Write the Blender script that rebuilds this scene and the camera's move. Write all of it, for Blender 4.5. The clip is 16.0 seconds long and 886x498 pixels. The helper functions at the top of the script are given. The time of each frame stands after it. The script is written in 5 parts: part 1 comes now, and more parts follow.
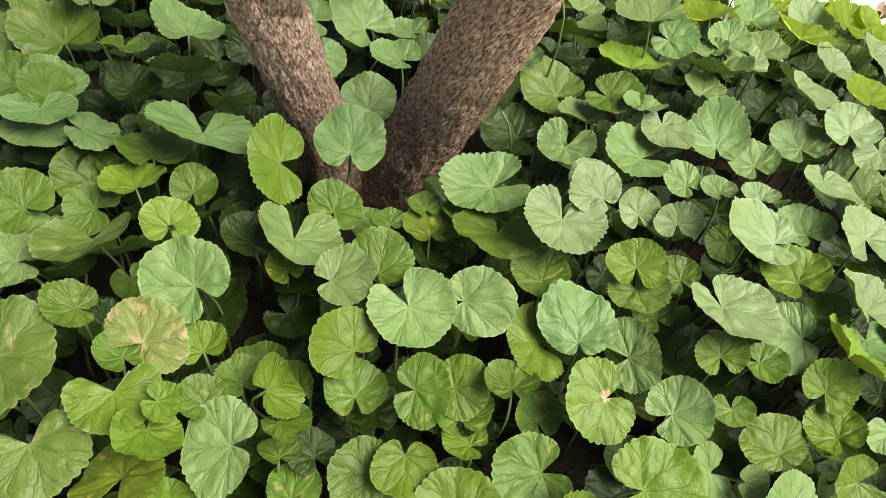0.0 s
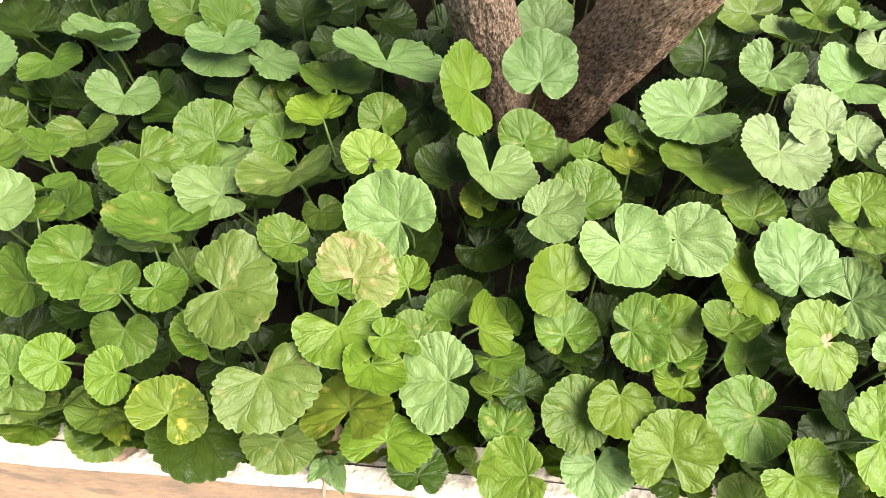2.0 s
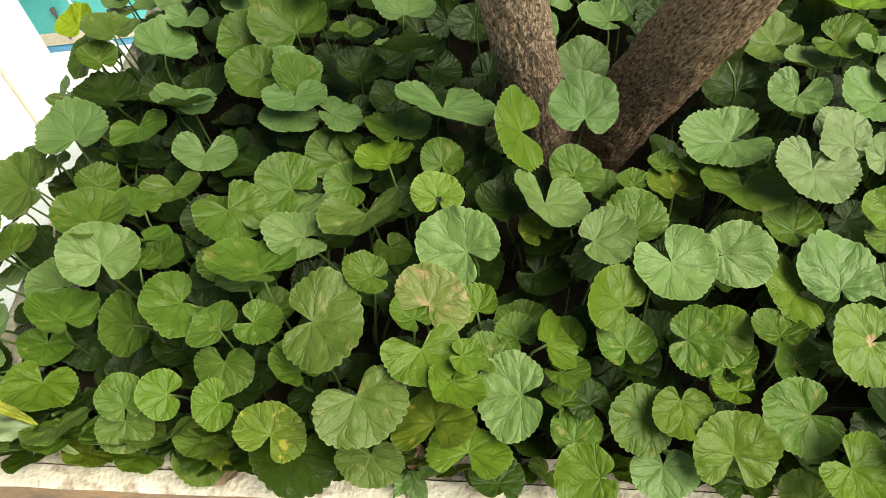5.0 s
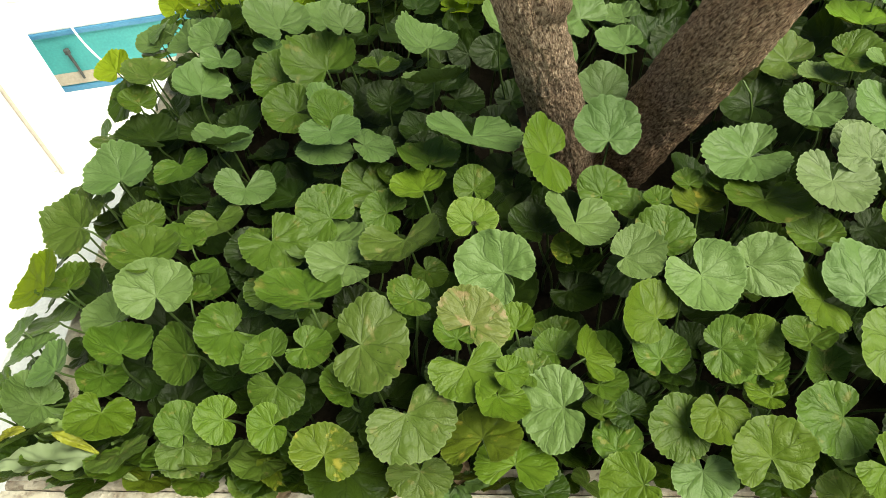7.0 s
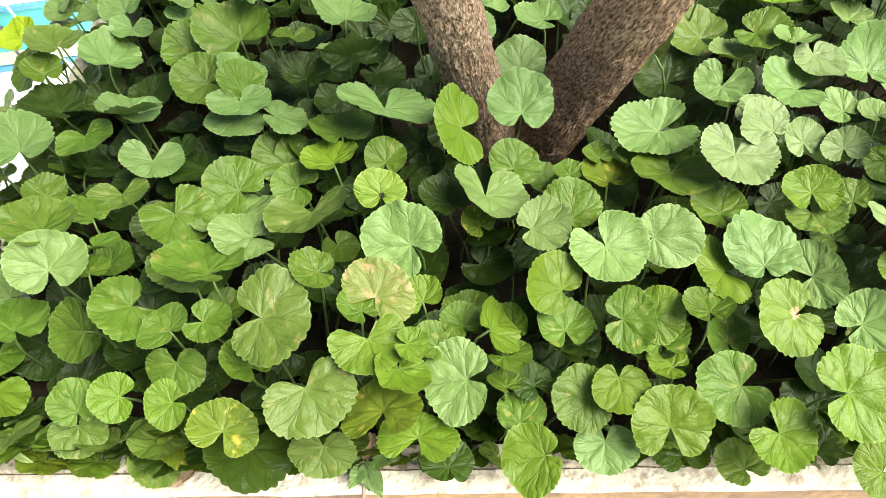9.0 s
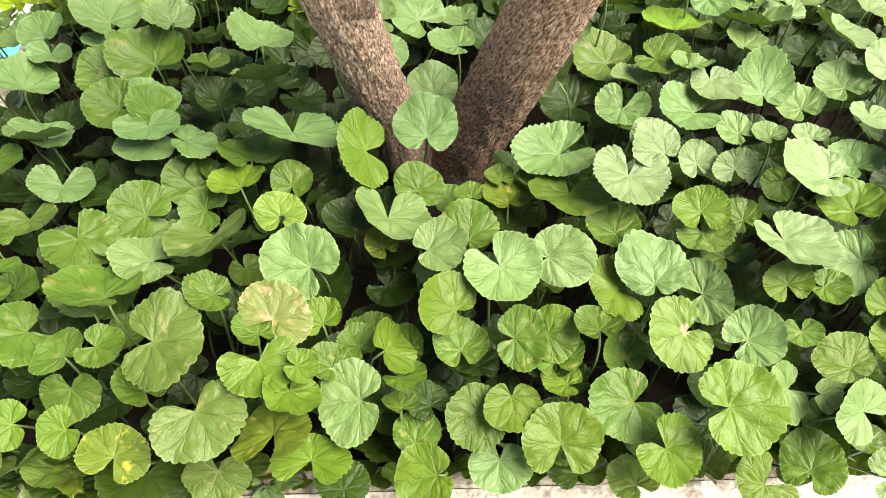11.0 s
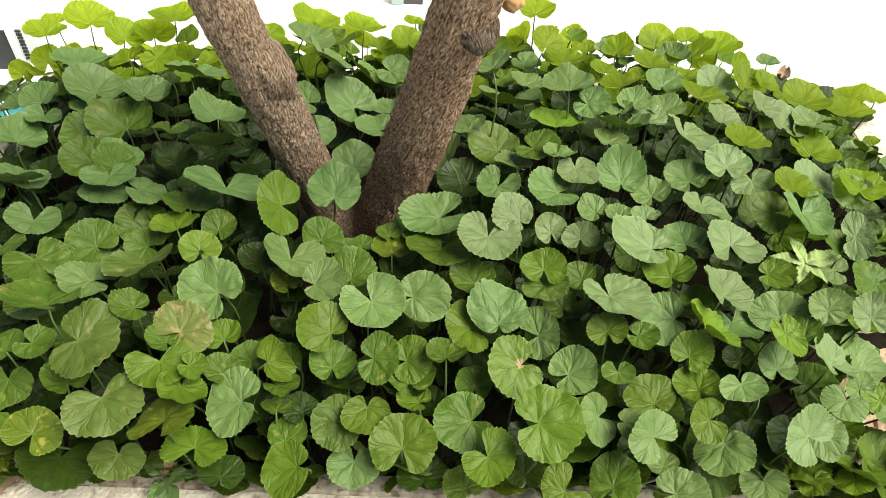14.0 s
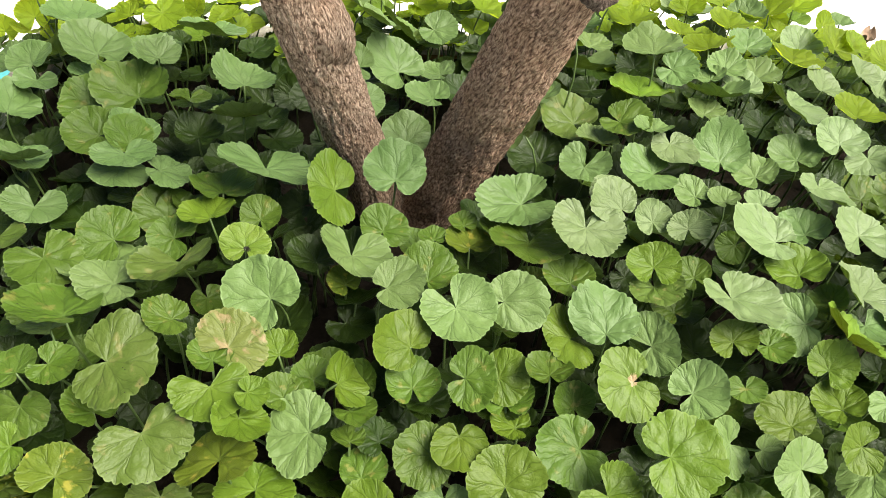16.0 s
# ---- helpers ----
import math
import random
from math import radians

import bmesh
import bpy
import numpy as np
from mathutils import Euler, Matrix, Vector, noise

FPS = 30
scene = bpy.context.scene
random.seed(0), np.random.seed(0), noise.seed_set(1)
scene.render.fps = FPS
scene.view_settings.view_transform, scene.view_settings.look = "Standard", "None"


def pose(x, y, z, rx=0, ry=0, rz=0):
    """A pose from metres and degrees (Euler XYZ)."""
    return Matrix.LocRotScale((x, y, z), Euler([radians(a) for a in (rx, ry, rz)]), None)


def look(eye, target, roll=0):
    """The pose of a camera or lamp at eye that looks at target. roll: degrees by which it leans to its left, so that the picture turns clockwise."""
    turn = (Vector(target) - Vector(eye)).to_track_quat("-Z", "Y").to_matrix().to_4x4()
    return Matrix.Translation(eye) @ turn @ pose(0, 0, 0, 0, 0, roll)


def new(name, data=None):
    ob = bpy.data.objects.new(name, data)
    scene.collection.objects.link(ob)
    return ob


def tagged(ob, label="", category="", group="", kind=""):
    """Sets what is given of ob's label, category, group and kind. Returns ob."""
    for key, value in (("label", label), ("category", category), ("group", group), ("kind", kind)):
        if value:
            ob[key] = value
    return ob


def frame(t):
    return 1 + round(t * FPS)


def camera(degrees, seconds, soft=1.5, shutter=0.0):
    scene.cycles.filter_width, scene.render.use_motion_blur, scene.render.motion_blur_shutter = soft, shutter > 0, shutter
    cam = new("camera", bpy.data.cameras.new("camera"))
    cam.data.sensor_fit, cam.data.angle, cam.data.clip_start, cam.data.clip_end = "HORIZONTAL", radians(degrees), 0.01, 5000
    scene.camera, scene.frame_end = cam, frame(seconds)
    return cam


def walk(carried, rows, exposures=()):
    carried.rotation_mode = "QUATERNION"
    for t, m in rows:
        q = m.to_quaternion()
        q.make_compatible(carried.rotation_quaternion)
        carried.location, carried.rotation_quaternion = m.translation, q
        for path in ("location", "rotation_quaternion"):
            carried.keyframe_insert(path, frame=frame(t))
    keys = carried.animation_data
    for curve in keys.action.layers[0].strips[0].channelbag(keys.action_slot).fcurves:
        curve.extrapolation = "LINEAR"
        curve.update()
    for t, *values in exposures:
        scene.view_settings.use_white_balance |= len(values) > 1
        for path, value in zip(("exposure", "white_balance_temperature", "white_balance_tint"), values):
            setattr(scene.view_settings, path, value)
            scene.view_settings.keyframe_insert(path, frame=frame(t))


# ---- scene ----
cam = camera(62.7, 16.0, 0.6)
METRES, EYE, TILT, LEAN, TURN = 0.8, 1.1, -51.0, -5.0, 0.9
ROWS = [
    (0.0, 0.0, 0.0, 0.0, 0.0, 0.0, -0.0),
    (0.5, -0.0322, 0.012, 0.017, 1.88, -2.94, -0.32),
    (1.0, -0.0662, 0.0141, 0.0239, 3.12, -3.62, -0.31),
    (1.5, -0.0995, 0.005, 0.0198, 4.97, -4.17, -0.3),
    (2.0, -0.1282, 0.0156, 0.0155, 5.76, -6.44, -0.11),
    (2.5, -0.1423, 0.0166, 0.0337, 7.16, -6.49, 0.03),
    (3.0, -0.1391, 0.0217, 0.0239, 7.32, -6.53, 0.26),
    (3.5, -0.1541, -0.0049, 0.0258, 6.42, -3.64, 0.73),
    (4.0, -0.16, -0.0466, 0.0071, 7.62, -1.56, 0.45),
    (4.2, -0.1598, -0.0511, 0.0075, 7.87, -2.15, 0.79),
    (6.3, -0.1538, -0.0790, 0.0285, 7.95, -3.74, 6.19),
    (6.5, -0.1643, -0.0881, 0.0268, 8.34, -2.96, 5.99),
    (7.0, -0.1794, -0.1006, 0.0204, 8.69, -1.73, 5.41),
    (7.5, -0.1644, -0.0891, 0.0128, 7.54, -1.92, 5.62),
    (8.0, -0.1432, -0.0762, 0.0077, 5.84, -2.62, 6.22),
    (8.5, -0.1418, -0.0799, 0.0015, 5.34, -2.93, 5.69),
    (9.0, -0.1313, -0.0821, -0.0027, 5.07, -2.98, 5.21),
    (9.5, -0.1023, -0.0775, -0.0026, 3.9, -2.63, 5.88),
    (9.7, -0.0945, -0.0761, -0.0082, 3.44, -2.75, 6.03),
    (11.8, -0.0252, -0.1050, -0.0082, 3.02, 0.32, 5.63),
    (12.0, -0.0191, -0.1178, -0.0141, 2.94, 0.69, 5.69),
    (12.5, 0.0309, -0.1583, -0.0464, 2.29, 2.26, 3.96),
    (13.0, 0.1089, -0.2448, -0.076, 2.54, 5.38, 1.98),
    (13.5, 0.1146, -0.2667, -0.1044, 3.86, 5.59, 0.11),
    (14.0, 0.116, -0.2478, -0.0958, 3.41, 6.37, 1.93),
    (14.5, 0.0993, -0.2343, -0.0972, 3.21, 6.81, 2.15),
    (15.0, 0.0743, -0.2012, -0.0925, 3.06, 5.13, 2.24),
    (15.5, -0.0088, -0.1592, -0.0549, 3.05, 4.88, 2.16),
    (16.0, -0.0264, -0.1044, -0.0352, 1.41, 3.25, 2.34),
]
EXPOSURES = [(0.0, 0.75, 6500, 7.0), (0.5, 1.33, 6500, 11.0), (1.5, 1.29, 6500, 11.0), (2.5, 1.29, 6500, 11.0), (3.5, 1.33, 6500, 11.0), (4.2, 0.44, 6950, 0.0), (6.3, 0.33, 6950, -4.0), (7.0, 0.3, 6950, -5.0), (8.0, 0.91, 6725, 1.0), (9.0, 1.2, 6635, 1.5), (9.7, 1.25, 6635, 4.0), (12.0, 1.29, 6500, 11.0), (12.5, 1.03, 6500, 11.0), (13.0, 0.47, 6680, 2.0), (14.5, 0.35, 6680, 2.0), (15.0, 0.48, 6680, 3.0), (16.0, 0.8, 6500, 9.0)]
walk(cam, [(t, pose(0, 0, EYE, TILT, LEAN, TURN) @ pose(METRES * x, METRES * y, METRES * z, 90 + pitch, roll, yaw)) for t, x, y, z, yaw, pitch, roll in ROWS], EXPOSURES)

# ---- light ----
world = bpy.data.worlds.new("sky")
scene.world = world
world.use_nodes = True
wt = world.node_tree
sky = wt.nodes.new("ShaderNodeTexSky")
sky.sky_type = "NISHITA"
sky.sun_disc = False
sky.sun_elevation, sky.sun_rotation = radians(56), radians(111)
sky.air_density, sky.dust_density = 1.0, 4.0
bg = wt.nodes["Background"]
bg.inputs["Strength"].default_value = 0.077
wt.links.new(sky.outputs["Color"], bg.inputs["Color"])
sun_data = bpy.data.lights.new("sun", "SUN")
sun_data.energy, sun_data.angle, sun_data.color = 6.4, radians(42), (1.0, 0.95, 0.87)
sun = new("sun", sun_data)
sun.matrix_world = look((3.2, -1.25, 5.0), (0, 0, 0))


# ---- materials ----
def mat(name):
    m = bpy.data.materials.new(name)
    m.use_nodes = True
    return m, m.node_tree.nodes, m.node_tree.links, m.node_tree.nodes["Principled BSDF"]


def ramp(nodes, stops):
    r = nodes.new("ShaderNodeValToRGB")
    el = r.color_ramp.elements
    while len(el) < len(stops):
        el.new(0.5)
    for e, (p, c) in zip(el, stops):
        e.position, e.color = p, (*c, 1)
    return r


def calc(nodes, links, op, a, b=None, clamp=False):
    n = nodes.new("ShaderNodeMath")
    n.operation, n.use_clamp = op, clamp
    for k, v in enumerate((a, b)):
        if v is None:
            continue
        if isinstance(v, (int, float)):
            n.inputs[k].default_value = v
        else:
            links.new(v, n.inputs[k])
    return n.outputs[0]


def mix(nodes, links, fac, a, b, mode="MIX"):
    n = nodes.new("ShaderNodeMix")
    n.data_type, n.blend_type = "RGBA", mode
    for k, v in ((0, fac), (6, a), (7, b)):
        if isinstance(v, (int, float)):
            n.inputs[k].default_value = v
        elif isinstance(v, tuple):
            n.inputs[k].default_value = (*v, 1)
        else:
            links.new(v, n.inputs[k])
    return n.outputs[2]


def surface(name, dark, light, rough=0.7, scale=8.0, bump=0.2, fine=90.0, metal=0.0, stain=None):
    """Mottled surface: two scales of noise in colour and relief, with an optional stain colour."""
    m, nodes, links, b = mat(name)
    co = nodes.new("ShaderNodeTexCoord").outputs["Object"]
    n1, n2 = nodes.new("ShaderNodeTexNoise"), nodes.new("ShaderNodeTexNoise")
    for n, sc, det in ((n1, scale, 6), (n2, fine, 4)):
        n.inputs["Scale"].default_value, n.inputs["Detail"].default_value = sc, det
        links.new(co, n.inputs["Vector"])
    r = ramp(nodes, [(0.3, dark), (0.7, light)])
    links.new(n1.outputs["Fac"], r.inputs[0])
    col = mix(nodes, links, 0.25, r.outputs[0], n2.outputs["Fac"], "OVERLAY")
    if stain:
        n3 = nodes.new("ShaderNodeTexNoise")
        n3.inputs["Scale"].default_value, n3.inputs["Detail"].default_value = scale * 2.3, 8
        links.new(co, n3.inputs["Vector"])
        f = ramp(nodes, [(0.52, (0, 0, 0)), (0.66, (0.8, 0.8, 0.8))])
        links.new(n3.outputs["Fac"], f.inputs[0])
        col = mix(nodes, links, f.outputs[0], col, stain)
    links.new(col, b.inputs["Base Color"])
    b.inputs["Roughness"].default_value, b.inputs["Metallic"].default_value = rough, metal
    bp = nodes.new("ShaderNodeBump")
    bp.inputs["Strength"].default_value, bp.inputs["Distance"].default_value = bump, 0.004
    links.new(n2.outputs["Fac"], bp.inputs["Height"])
    links.new(bp.outputs[0], b.inputs["Normal"])
    return m


def leaf_material(name, base, pale, glow, blotch=None, amount=0.0, through_part=0.07, rough=0.47, specks=0.0):
    """Crenate leaf: palmate forked veins, quilted blade, dusty mottling, light passing through the blade."""
    m, nodes, links, b = mat(name)
    co = nodes.new("ShaderNodeTexCoord").outputs["Object"]
    info = nodes.new("ShaderNodeObjectInfo")
    shift = nodes.new("ShaderNodeVectorMath")
    shift.operation = "ADD"
    links.new(co, shift.inputs[0])
    rnd = calc(nodes, links, "MULTIPLY", info.outputs["Random"], 40.0)
    comb = nodes.new("ShaderNodeCombineXYZ")
    for k in range(3):
        links.new(rnd, comb.inputs[k])
    links.new(comb.outputs[0], shift.inputs[1])
    big, fine, wob = (nodes.new("ShaderNodeTexNoise") for _ in range(3))
    for n, sc, det in ((big, 1.6, 4), (fine, 14.0, 5), (wob, 1.7, 2)):
        n.inputs["Scale"].default_value, n.inputs["Detail"].default_value = sc, det
        links.new(shift.outputs[0], n.inputs["Vector"])
    sep = nodes.new("ShaderNodeSeparateXYZ")
    links.new(co, sep.inputs[0])
    x, y = sep.outputs[0], sep.outputs[1]
    r = calc(nodes, links, "SQRT", calc(nodes, links, "ADD", calc(nodes, links, "MULTIPLY", x, x), calc(nodes, links, "MULTIPLY", y, y)))
    ang = calc(nodes, links, "ARCTAN2", x, y)
    ang = calc(nodes, links, "ADD", ang, calc(nodes, links, "MULTIPLY", calc(nodes, links, "SUBTRACT", wob.outputs["Fac"], 0.5), 0.5))
    p = calc(nodes, links, "PINGPONG", ang, math.pi / 8)
    fork = calc(nodes, links, "MULTIPLY", calc(nodes, links, "MAXIMUM", calc(nodes, links, "SUBTRACT", r, 0.4), 0.0), 0.4)
    d1 = calc(nodes, links, "MULTIPLY", p, r)
    d2 = calc(nodes, links, "MULTIPLY", calc(nodes, links, "ABSOLUTE", calc(nodes, links, "SUBTRACT", p, fork)), r)
    d = calc(nodes, links, "MINIMUM", d1, d2)
    vein = calc(nodes, links, "SUBTRACT", 1.0, calc(nodes, links, "DIVIDE", d, 0.019), True)
    soft = calc(nodes, links, "SUBTRACT", 1.0, calc(nodes, links, "DIVIDE", d, 0.1), True)
    net = nodes.new("ShaderNodeTexVoronoi")
    net.feature = "DISTANCE_TO_EDGE"
    net.inputs["Scale"].default_value = 9.0
    bent = nodes.new("ShaderNodeVectorMath")
    bent.operation = "MULTIPLY_ADD"
    links.new(wob.outputs["Color"], bent.inputs[0])
    bent.inputs[1].default_value = (0.5, 0.5, 0.5)
    links.new(shift.outputs[0], bent.inputs[2])
    links.new(bent.outputs[0], net.inputs["Vector"])
    cell = calc(nodes, links, "MINIMUM", calc(nodes, links, "MULTIPLY", net.outputs["Distance"], 4.0), 1.0)
    pillow = calc(nodes, links, "POWER", calc(nodes, links, "MINIMUM", calc(nodes, links, "DIVIDE", d, 0.1), 1.0), 0.55)
    side = calc(nodes, links, "MULTIPLY", r, calc(nodes, links, "SUBTRACT", 1.0, calc(nodes, links, "MULTIPLY", p, 1.3)))
    side = calc(nodes, links, "ADD", side, calc(nodes, links, "MULTIPLY", wob.outputs["Fac"], 0.25))
    side = calc(nodes, links, "DIVIDE", calc(nodes, links, "PINGPONG", side, 0.075), 0.075)
    side = calc(nodes, links, "POWER", side, 0.7)
    margin = nodes.new("ShaderNodeAttribute")
    margin.attribute_name = "margin"
    col = mix(nodes, links, ramp_fac(nodes, links, big.outputs["Fac"], 0.35, 0.68), base, pale)
    col = mix(nodes, links, calc(nodes, links, "MULTIPLY", fine.outputs["Fac"], 0.26), col, tuple(c * 0.55 for c in base))
    # Shade in the side-vein and vein grooves is painted as darker green.
    col = mix(nodes, links, calc(nodes, links, "MULTIPLY", calc(nodes, links, "SUBTRACT", 1.0, side), 0.1), col, tuple(c * 0.55 for c in base))
    col = mix(nodes, links, calc(nodes, links, "MULTIPLY", vein, 0.5), col, tuple(c * 0.42 for c in base))
    # Pale margin: the leaf's own lighter edge plus a painted edge highlight.
    col = mix(nodes, links, calc(nodes, links, "MULTIPLY", ramp_fac(nodes, links, margin.outputs["Fac"], 0.955, 0.985), 0.35), col, tuple(min(1, c * 1.35 + 0.03) for c in pale))
    centre = calc(nodes, links, "SUBTRACT", 0.35, calc(nodes, links, "MULTIPLY", r, 2.2), True)
    col = mix(nodes, links, centre, col, tuple(min(1, c * 1.5 + 0.02) for c in pale))
    if blotch and amount < 0:
        dx = calc(nodes, links, "SUBTRACT", x, 0.05)
        dy = calc(nodes, links, "ADD", y, 0.02)
        dist = calc(nodes, links, "SQRT", calc(nodes, links, "ADD", calc(nodes, links, "MULTIPLY", dx, dx), calc(nodes, links, "MULTIPLY", dy, dy)))
        dist = calc(nodes, links, "ADD", dist, calc(nodes, links, "MULTIPLY", calc(nodes, links, "SUBTRACT", fine.outputs["Fac"], 0.5), 0.3))
        col = mix(nodes, links, ramp_fac(nodes, links, dist, 0.17, 0.11), col, blotch)
    elif blotch:
        spot = nodes.new("ShaderNodeTexNoise")
        spot.inputs["Scale"].default_value, spot.inputs["Detail"].default_value = 2.4, 7
        links.new(shift.outputs[0], spot.inputs["Vector"])
        col = mix(nodes, links, ramp_fac(nodes, links, spot.outputs["Fac"], 0.62 - amount * 0.25, 0.70 - amount * 0.2), col, blotch)
    if specks:
        dots = nodes.new("ShaderNodeTexVoronoi")
        dots.inputs["Scale"].default_value = 6.0
        links.new(shift.outputs[0], dots.inputs["Vector"])
        keep = calc(nodes, links, "LESS_THAN", dots.outputs["Distance"], 0.09)
        some = nodes.new("ShaderNodeSeparateColor")
        links.new(dots.outputs["Color"], some.inputs[0])
        col = mix(nodes, links, calc(nodes, links, "MULTIPLY", keep, calc(nodes, links, "LESS_THAN", some.outputs[0], specks)), col, (0.02, 0.018, 0.01))
    hsv = nodes.new("ShaderNodeHueSaturation")
    links.new(calc(nodes, links, "ADD", calc(nodes, links, "MULTIPLY", info.outputs["Random"], 0.012), 0.494), hsv.inputs["Hue"])
    links.new(calc(nodes, links, "ADD", calc(nodes, links, "MULTIPLY", info.outputs["Random"], 0.24), 0.86), hsv.inputs["Value"])
    links.new(col, hsv.inputs["Color"])
    links.new(hsv.outputs[0], b.inputs["Base Color"])
    b.inputs["Roughness"].default_value = rough
    b.inputs["Specular IOR Level"].default_value = 0.22
    h = calc(nodes, links, "ADD", calc(nodes, links, "MULTIPLY", pillow, 0.7), calc(nodes, links, "MULTIPLY", fine.outputs["Fac"], 0.14))
    h = calc(nodes, links, "ADD", h, calc(nodes, links, "ADD", calc(nodes, links, "MULTIPLY", cell, 0.15), calc(nodes, links, "MULTIPLY", side, 0.14)))
    bp = nodes.new("ShaderNodeBump")
    bp.inputs["Strength"].default_value, bp.inputs["Distance"].default_value = 0.58, 0.0015
    links.new(h, bp.inputs["Height"])
    links.new(bp.outputs[0], b.inputs["Normal"])
    tr = nodes.new("ShaderNodeBsdfTranslucent")
    links.new(mix(nodes, links, calc(nodes, links, "MULTIPLY", soft, 0.35), glow, tuple(c * 0.6 for c in glow)), tr.inputs["Color"])
    links.new(bp.outputs[0], tr.inputs["Normal"])
    ms = nodes.new("ShaderNodeMixShader")
    ms.inputs[0].default_value = through_part
    links.new(b.outputs[0], ms.inputs[1])
    links.new(tr.outputs[0], ms.inputs[2])
    links.new(ms.outputs[0], nodes["Material Output"].inputs["Surface"])
    return m


def ramp_fac(nodes, links, v, lo, hi):
    n = nodes.new("ShaderNodeMapRange")
    n.inputs["From Min"].default_value, n.inputs["From Max"].default_value = lo, hi
    links.new(v, n.inputs["Value"])
    return n.outputs[0]


GLOW = (0.222, 0.355, 0.0222)
LEAF = {
    "m": leaf_material("leaf_green", (0.0559, 0.102, 0.00924), (0.0758, 0.126, 0.0152), GLOW, (0.13, 0.14, 0.03), 0.02, specks=0.06),
    # Copy of the green leaf darkened to stand for shade under the canopy.
    "d": leaf_material("leaf_shade_darkened", (0.0155, 0.032, 0.003), (0.0235, 0.044, 0.0046), GLOW),
    "g": leaf_material("leaf_fresh_green", (0.0702, 0.12, 0.00825), (0.0942, 0.146, 0.0132), (0.266, 0.385, 0.0222), specks=0.05),
    # Next two tones: stronger light and sky reflection are painted in as paler, bluer green.
    "l": leaf_material("leaf_lit_pale_green", (0.108, 0.17, 0.045), (0.136, 0.2, 0.064), GLOW, specks=0.05),
    "b": leaf_material("leaf_sky_tinted_green", (0.094, 0.158, 0.042), (0.122, 0.188, 0.062), GLOW),
    "u": leaf_material("leaf_dusty_green", (0.0678, 0.108, 0.0156), (0.0894, 0.13, 0.025), GLOW, (0.141, 0.148, 0.0444), 0.05, specks=0.3),
    "o": leaf_material("leaf_olive", (0.0797, 0.118, 0.00977), (0.104, 0.142, 0.0147), (0.296, 0.37, 0.0222), (0.25, 0.23, 0.035), 0.08, specks=0.12),
    "y": leaf_material("leaf_lime", (0.0997, 0.168, 0.0119), (0.128, 0.196, 0.0198), (0.37, 0.459, 0.0222)),
    # Backlit copy of the green: sunlight is put into brighter lime and glow.
    "k": leaf_material("leaf_backlit_lime", (0.17, 0.26, 0.016), (0.24, 0.33, 0.027), (0.48, 0.6, 0.026), through_part=0.55),
    "t": leaf_material("leaf_blotched", (0.118, 0.152, 0.0308), (0.147, 0.176, 0.044), GLOW, (0.25, 0.2, 0.09), 0.3, specks=0.25),
    "s": leaf_material("leaf_spotted", (0.106, 0.172, 0.0176), (0.137, 0.195, 0.0274), GLOW, (0.0111, 0.00888, 0.00592), -1.0),
    "q": leaf_material("leaf_bruised", (0.0886, 0.139, 0.0171), (0.112, 0.166, 0.0244), GLOW, (0.311, 0.222, 0.126), -1.0),
    # Lit copy: the sky's sheen on right-hand leaves is put into whitened colour.
    "w": leaf_material("leaf_sheen_whitened", (0.13, 0.188, 0.066), (0.165, 0.222, 0.094), GLOW),
}
STALK = surface("leaf_stalk", (0.055, 0.095, 0.02), (0.1, 0.15, 0.04), 0.5, 30, 0.1)
SOIL = surface("dark_soil", (0.01, 0.008, 0.006), (0.024, 0.018, 0.012), 0.95, 25, 0.8, 160)
SOIL.node_tree.nodes["Principled BSDF"].inputs["Specular IOR Level"].default_value = 0.08
DIRT = surface("dirty_whitewash", (0.3, 0.24, 0.18), (0.55, 0.49, 0.4), 0.95, 45, 0.8, 160, 0, (0.13, 0.095, 0.065))
RIM = surface("flaking_white_paint", (0.48, 0.42, 0.33), (0.68, 0.62, 0.52), 0.75, 30, 0.8, 220, 0, (0.26, 0.2, 0.15))
CLAY = surface("weathered_brown_render", (0.2, 0.125, 0.07), (0.4, 0.235, 0.115), 0.85, 11, 0.8, 110, 0, (0.14, 0.088, 0.052))
GREY = surface("grey_cement", (0.52, 0.53, 0.53), (0.7, 0.71, 0.7), 0.85, 7, 0.5, 140)
WHITE = surface("white_limewash", (0.8, 0.8, 0.78), (0.88, 0.88, 0.86), 0.9, 0.8, 0.2, 30)
PALE_GROUND = surface("pale_concrete", (0.72, 0.71, 0.68), (0.84, 0.83, 0.8), 0.9, 0.5, 0.3, 12)
TURQUOISE = surface("turquoise_paint", (0.0468, 0.281, 0.296), (0.078, 0.359, 0.359), 0.6, 1.2, 0.1, 30)
BLUE = surface("blue_paint", (0.0468, 0.172, 0.328), (0.078, 0.234, 0.39), 0.6, 3, 0.1, 30)
PALE_BLUE = surface("pale_blue_paint", (0.328, 0.406, 0.413), (0.39, 0.468, 0.468), 0.7, 2, 0.1, 30)
BEIGE = surface("beige_plaster", (0.39, 0.328, 0.265), (0.468, 0.406, 0.335), 0.85, 2, 0.2, 30)
DARK = surface("dark_screen", (0.039, 0.039, 0.039), (0.0624, 0.0624, 0.0624), 0.6, 3, 0.1, 30)
CUT_WOOD = surface("cut_wood", (0.328, 0.156, 0.0624), (0.468, 0.281, 0.125), 0.8, 40, 0.3, 200)
DRY = surface("dry_brown_leaf", (0.2, 0.125, 0.075), (0.4, 0.29, 0.19), 0.85, 60, 0.5, 220)


